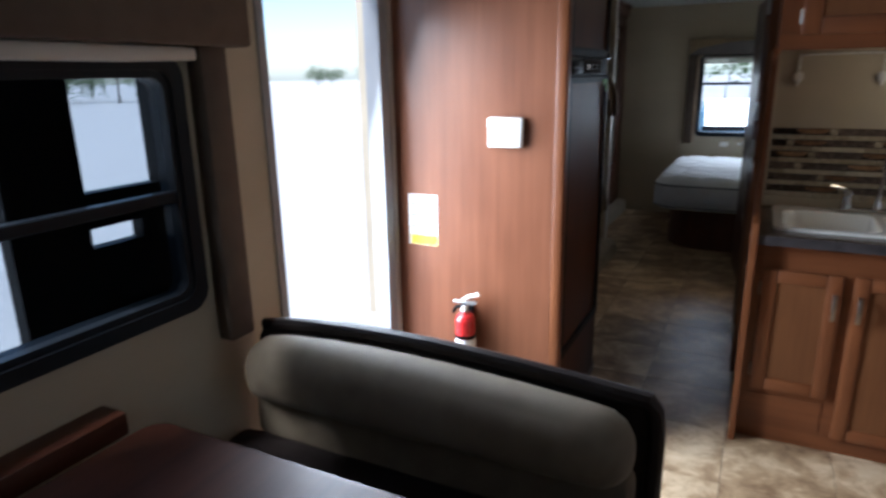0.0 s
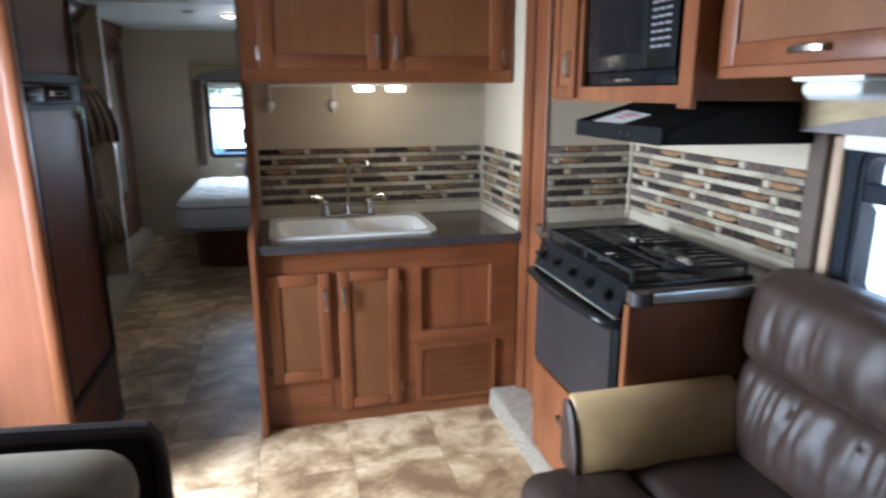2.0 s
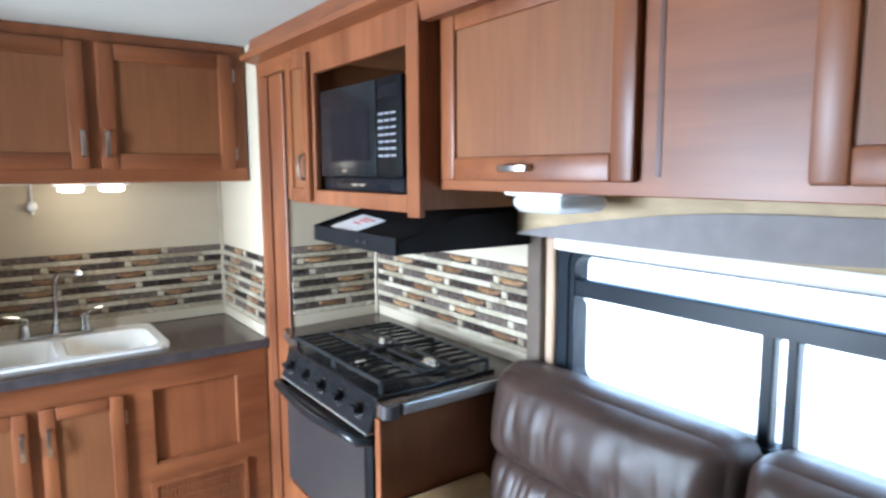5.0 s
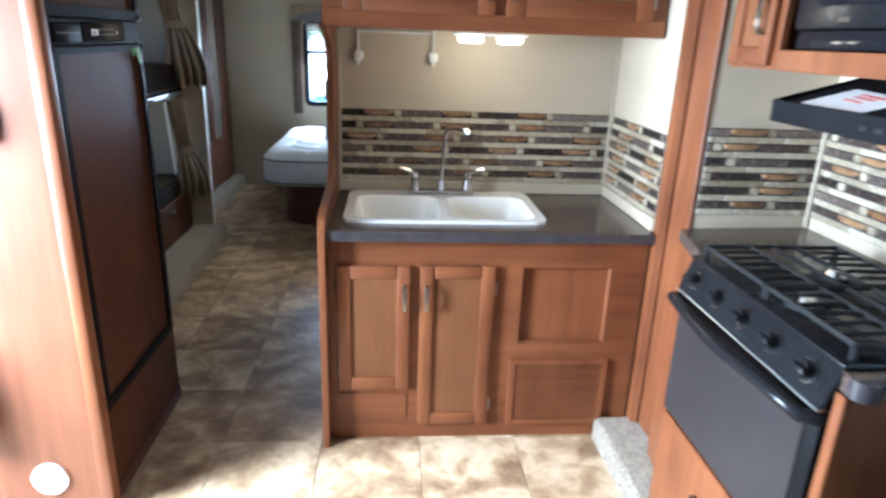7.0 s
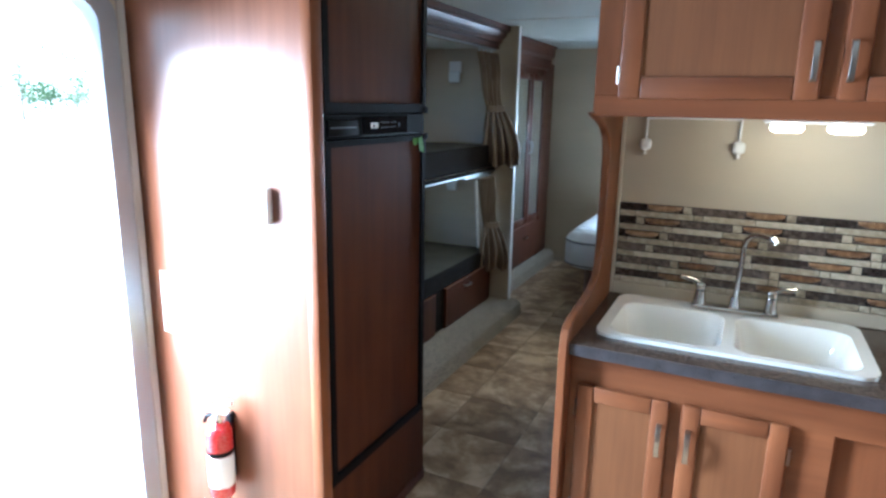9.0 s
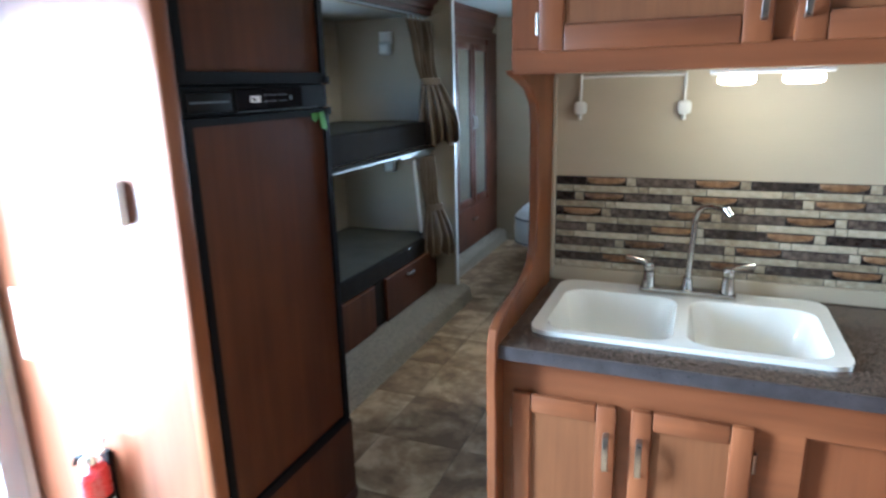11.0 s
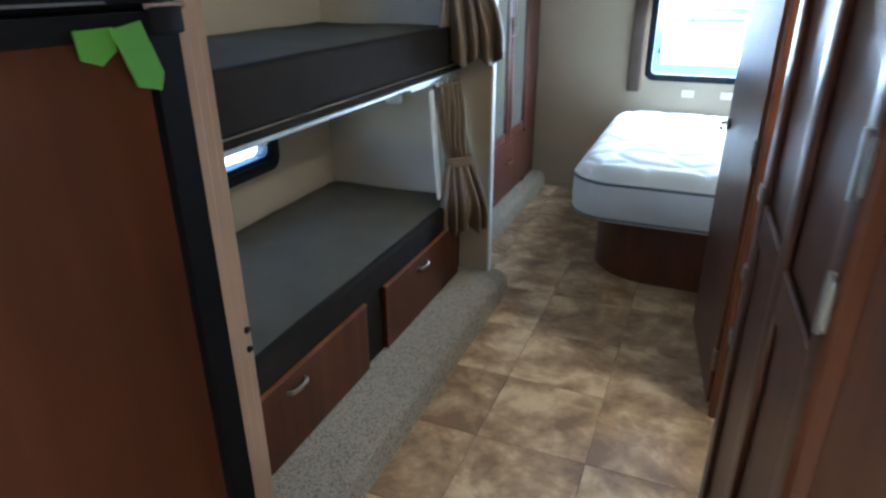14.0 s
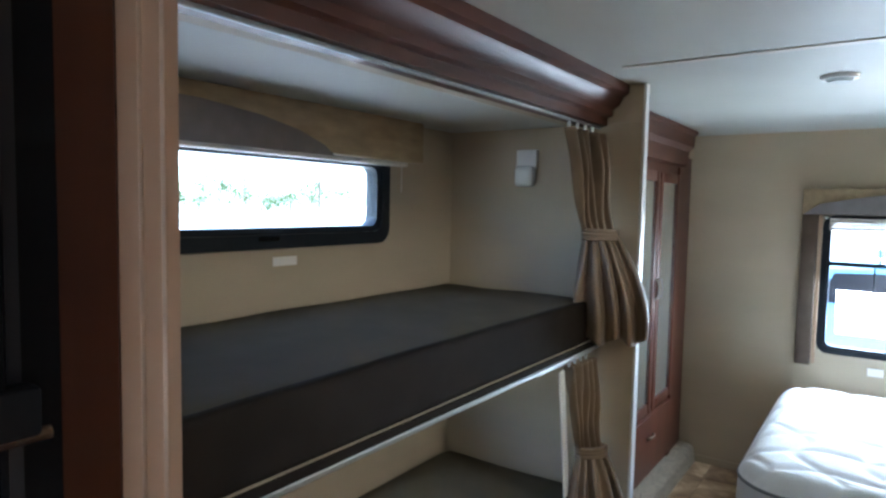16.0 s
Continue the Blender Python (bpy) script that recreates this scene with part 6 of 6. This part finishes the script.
def parked_trailer(x, y, turn, long, label):
    ob = thing("parked_trailer", (x, y, -0.8), label, "trailer", group="trailers in the yard")
    mm = Matrix.Translation((x, y, -0.8)) @ pose(0, 0, 0, 0, 0, turn)
    prof = [(-long / 2, 0.5), (-long / 2, 2.6), (-long / 2 + 0.5, 3.0), (long / 2 - 0.9, 3.0), (long / 2, 1.9), (long / 2, 0.5)]
    t = bmesh.new()
    prism([(p[0], p[1]) for p in prof], "y", -1.2, 1.2, bm=t)
    part("body", turned(t, mm), SKIN, ob, smooth=0)
    part("stripe", turned(box((-long / 2 + 0.01, -1.215, 0.9), (long / 2 - 0.1, -1.201, 1.15)), mm), BLUE_SKIN, ob, smooth=0)
    for k in range(3):
        u = -long / 2 + 0.9 + k * (long - 2.4) / 2
        part("window", turned(box((u, -1.22, 1.6), (u + 0.8, -1.201, 2.2), 0.01), mm), BLACK_GLASS, ob)
    part("door", turned(box((0.1, -1.218, 0.65), (0.8, -1.201, 2.5), 0.008), mm), WHITE, ob)
    for u in (-0.5, 0.4):
        wheel = part("wheel", turned(rod((u, -1.21, 0.35), (u, -1.0, 0.35), 0.35, 24), mm), RUBBER, ob)
        part("rim", turned(rod((u, -1.222, 0.35), (u, -1.212, 0.35), 0.2, 20), mm), STEEL, wheel)


parked_trailer(-7.5, 26, 10, 7.5, "white travel trailer with a blue stripe, parked")
parked_trailer(3.5, 30, -6, 7.0, "white travel trailer with dark windows, parked")


def parked_car(x, y, turn):
    ob = thing("parked_car", (x, y, -0.8), "blue-grey pickup truck parked in the yard", "car")
    mm = Matrix.Translation((x, y, -0.8)) @ pose(0, 0, 0, 0, 0, turn)
    side = [(-2.6, 0.45), (-2.6, 1.05), (-0.6, 1.08), (-0.35, 1.62), (0.85, 1.65), (1.35, 1.12), (2.4, 1.0), (2.55, 0.45)]
    part("body", turned(prism(side, "y", -0.9, 0.9, b=0.03), mm), BLUE_SKIN, ob)
    part("window", turned(prism([(-0.4, 1.12), (-0.22, 1.55), (0.78, 1.58), (1.15, 1.14)], "y", -0.92, 0.92), mm), BLACK_GLASS, ob)
    for u in (-1.7, 1.6):
        for s in (-1, 1):
            wheel = part("wheel", turned(rod((u, s * 0.93, 0.37), (u, s * 0.7, 0.37), 0.37, 24), mm), RUBBER, ob)
            part("rim", turned(rod((u, s * 0.94, 0.37), (u, s * 0.928, 0.37), 0.22, 18), mm), STEEL, wheel)


parked_car(-0.4, 14.5, 8)


# ---- backsplash pieces ----
def splash(name, origin, way, wide, high, seed, label, rows=12):
    """Mosaic of slate, tan stone and amber pieces on a panel, in u, v, w."""
    m = facing(origin, way)
    panel = solid(name, turned(box((0, 0, 0.0005), (wide, high, 0.003)), m), TILE_LINE, label, "backsplash", smooth=0)
    rng = random.Random(seed)
    shapes = {}
    start = rng.uniform(0, 0.3)
    base = 0.0
    for j in range(rows):
        dark = j % 2 == 1
        h = high / rows * (1.08 if dark else 0.92)
        slate = [("dark", 0.168), ("tan", 0.03), ("amber", 0.124)]
        if j % 6 in (1, 5):
            slate[1:] = slate[:0:-1]
        seq = slate if dark else (("tan", 0.2), ("tan", 0.031), ("tan", 0.165))
        start += 0.105 + rng.uniform(0, 0.06)
        u, k = -(start % sum(q[1] for q in seq)), 0
        while u < wide:
            kind, long = seq[k % len(seq)]
            k += 1
            a, b = max(u, 0.002), min(u + long - 0.0022, wide - 0.002)
            whole = b - a > long - 0.01
            u += long
            if b - a < 0.008:
                continue
            for kind, rise in ((kind, 0.0),) if kind != "amber" else (("dark", 0.0),) + ((("amber", 0.0026),) if whole else ()):
                key = (kind, round(b - a, 3), dark)
                if key not in shapes:
                    w, hh = key[1], h - 0.0026
                    out = [(0, 0), (w, 0), (w, hh), (0, hh)]
                    if kind == "amber":
                        out = [(0.001, hh - 0.001)] + [(0.001 + (w - 0.002) * (0.5 - 0.5 * math.cos(math.pi * i / 10)), hh - 0.001 - (hh - 0.003) * math.sin(math.pi * i / 10) ** 0.55) for i in range(1, 10)] + [(w - 0.001, hh - 0.001)]
                    t = bmesh.new()
                    cu, cv = w / 2, hh / 2
                    low = [t.verts.new((p[0], p[1], 0)) for p in out]
                    steps = ((1 - 0.003 / w, 1 - 0.0036 / hh, 0.0026),) if kind != "amber" else ((0.96, 0.84, 0.0042), (0.86, 0.5, 0.0068), (0.78, 0.16, 0.0078))
                    for ku, kv, rise_to in steps:
                        top = [t.verts.new((cu + (p[0] - cu) * ku, cv + (p[1] - cv) * kv, rise_to)) for p in out]
                        for i in range(len(out)):
                            n2 = (i + 1) % len(out)
                            t.faces.new((low[i], low[n2], top[n2], top[i]))
                        low = top
                    t.faces.new(top)
                    bmesh.ops.recalc_face_normals(t, faces=t.faces[:])
                    shapes[key] = finish(t, "tile", {"dark": TILE_DARK, "tan": TILE_TAN, "amber": TILE_AMBER}[kind], 60 if kind == "amber" else 0)
                ob = new("tile", shapes[key])
                ob.parent = panel
                ob.matrix_basis = m @ Matrix.Translation((a, base + 0.001, 0.003 + rise))
        base += h
    return panel


SZ0, SZ1 = 0.905, 1.203
splash("backsplash", (0.418, SINK_Y, SZ0), "-y", 1.565 - 0.418, SZ1 - SZ0, 3, "slate and amber mosaic backsplash behind the sink")
splash("backsplash", (1.567, SINK_Y - 0.012, SZ0), "-x", SINK_Y - 0.012 - 2.852, SZ1 - SZ0, 5, "slate and amber mosaic backsplash beside the sink")
splash("backsplash", (SLIDE_X, SLIDE_END - 0.012, 0.975), "-x", 0.98, 0.28, 7, "slate and amber mosaic backsplash behind the stove")
splash("backsplash", (1.614, SLIDE_END, 0.975), "-y", SLIDE_X - 0.012 - 1.614, 0.28, 9, "slate and amber mosaic backsplash in the slide-out corner")
splash("backsplash", (0.455, 5.3, 0.9), "-y", 0.64, 0.2, 11, "slate and amber mosaic backsplash over the vanity", 8)
solid("splash_trim", box((0.418, SINK_Y - 0.012, 0.856), (1.566, SINK_Y - 0.0005, 0.904), 0.003), WALLPAPER, "pale strip along the foot of the backsplash", "trim", "structure")
solid("splash_trim", box((1.556, 2.852, 0.856), (1.5665, SINK_Y - 0.013, 0.904), 0.003), WALLPAPER, "pale strip along the foot of the backsplash", "trim", "structure")
solid("splash_trim", box((1.551, SINK_Y - 0.016, 0.905), (1.566, SINK_Y - 0.008, 1.52), 0.002), WALLPAPER, "pale corner strip of the sink wall", "trim", "structure")
solid("splash_trim", box((SLIDE_X - 0.016, SLIDE_END - 0.016, 0.94), (SLIDE_X - 0.006, SLIDE_END - 0.006, 1.265), 0.002), WALLPAPER, "pale corner strip of the slide-out", "trim", "structure")

# ---- floor tiles ----
T, G = 0.375, 0.0022
tile_shapes = {}


def floor_tile(w, d):
    """A vinyl tile with eased edges, whole or cut at the walls."""
    key = (round(w, 4), round(d, 4))
    if key not in tile_shapes:
        bx, e = bmesh.new(), 0.0015
        low = [bx.verts.new(p) for p in ((0, 0, -0.002), (w, 0, -0.002), (w, d, -0.002), (0, d, -0.002))]
        hi = [bx.verts.new(p) for p in ((e, e, 0), (w - e, e, 0), (w - e, d - e, 0), (e, d - e, 0))]
        for k in range(4):
            bx.faces.new((low[k], low[(k + 1) % 4], hi[(k + 1) % 4], hi[k]))
        bx.faces.new(hi)
        tile_shapes[key] = finish(bx, "tile", VINYL, 0)
    return tile_shapes[key]


for i in range(-3, 5):
    for j in range(-17, 7):
        x, y = -0.005 + i * T, 4.726 + j * T
        x0, x1 = max(x, XL - W), min(x + T - G, XR + W)
        y0, y1 = max(y, YF - W), min(y + T - G, YR + W)
        if x1 - x0 < 0.01 or y1 - y0 < 0.01:
            continue
        ob = new("tile", floor_tile(x1 - x0, y1 - y0))
        ob.parent = floor
        ob.location = (x0, y0, 0)
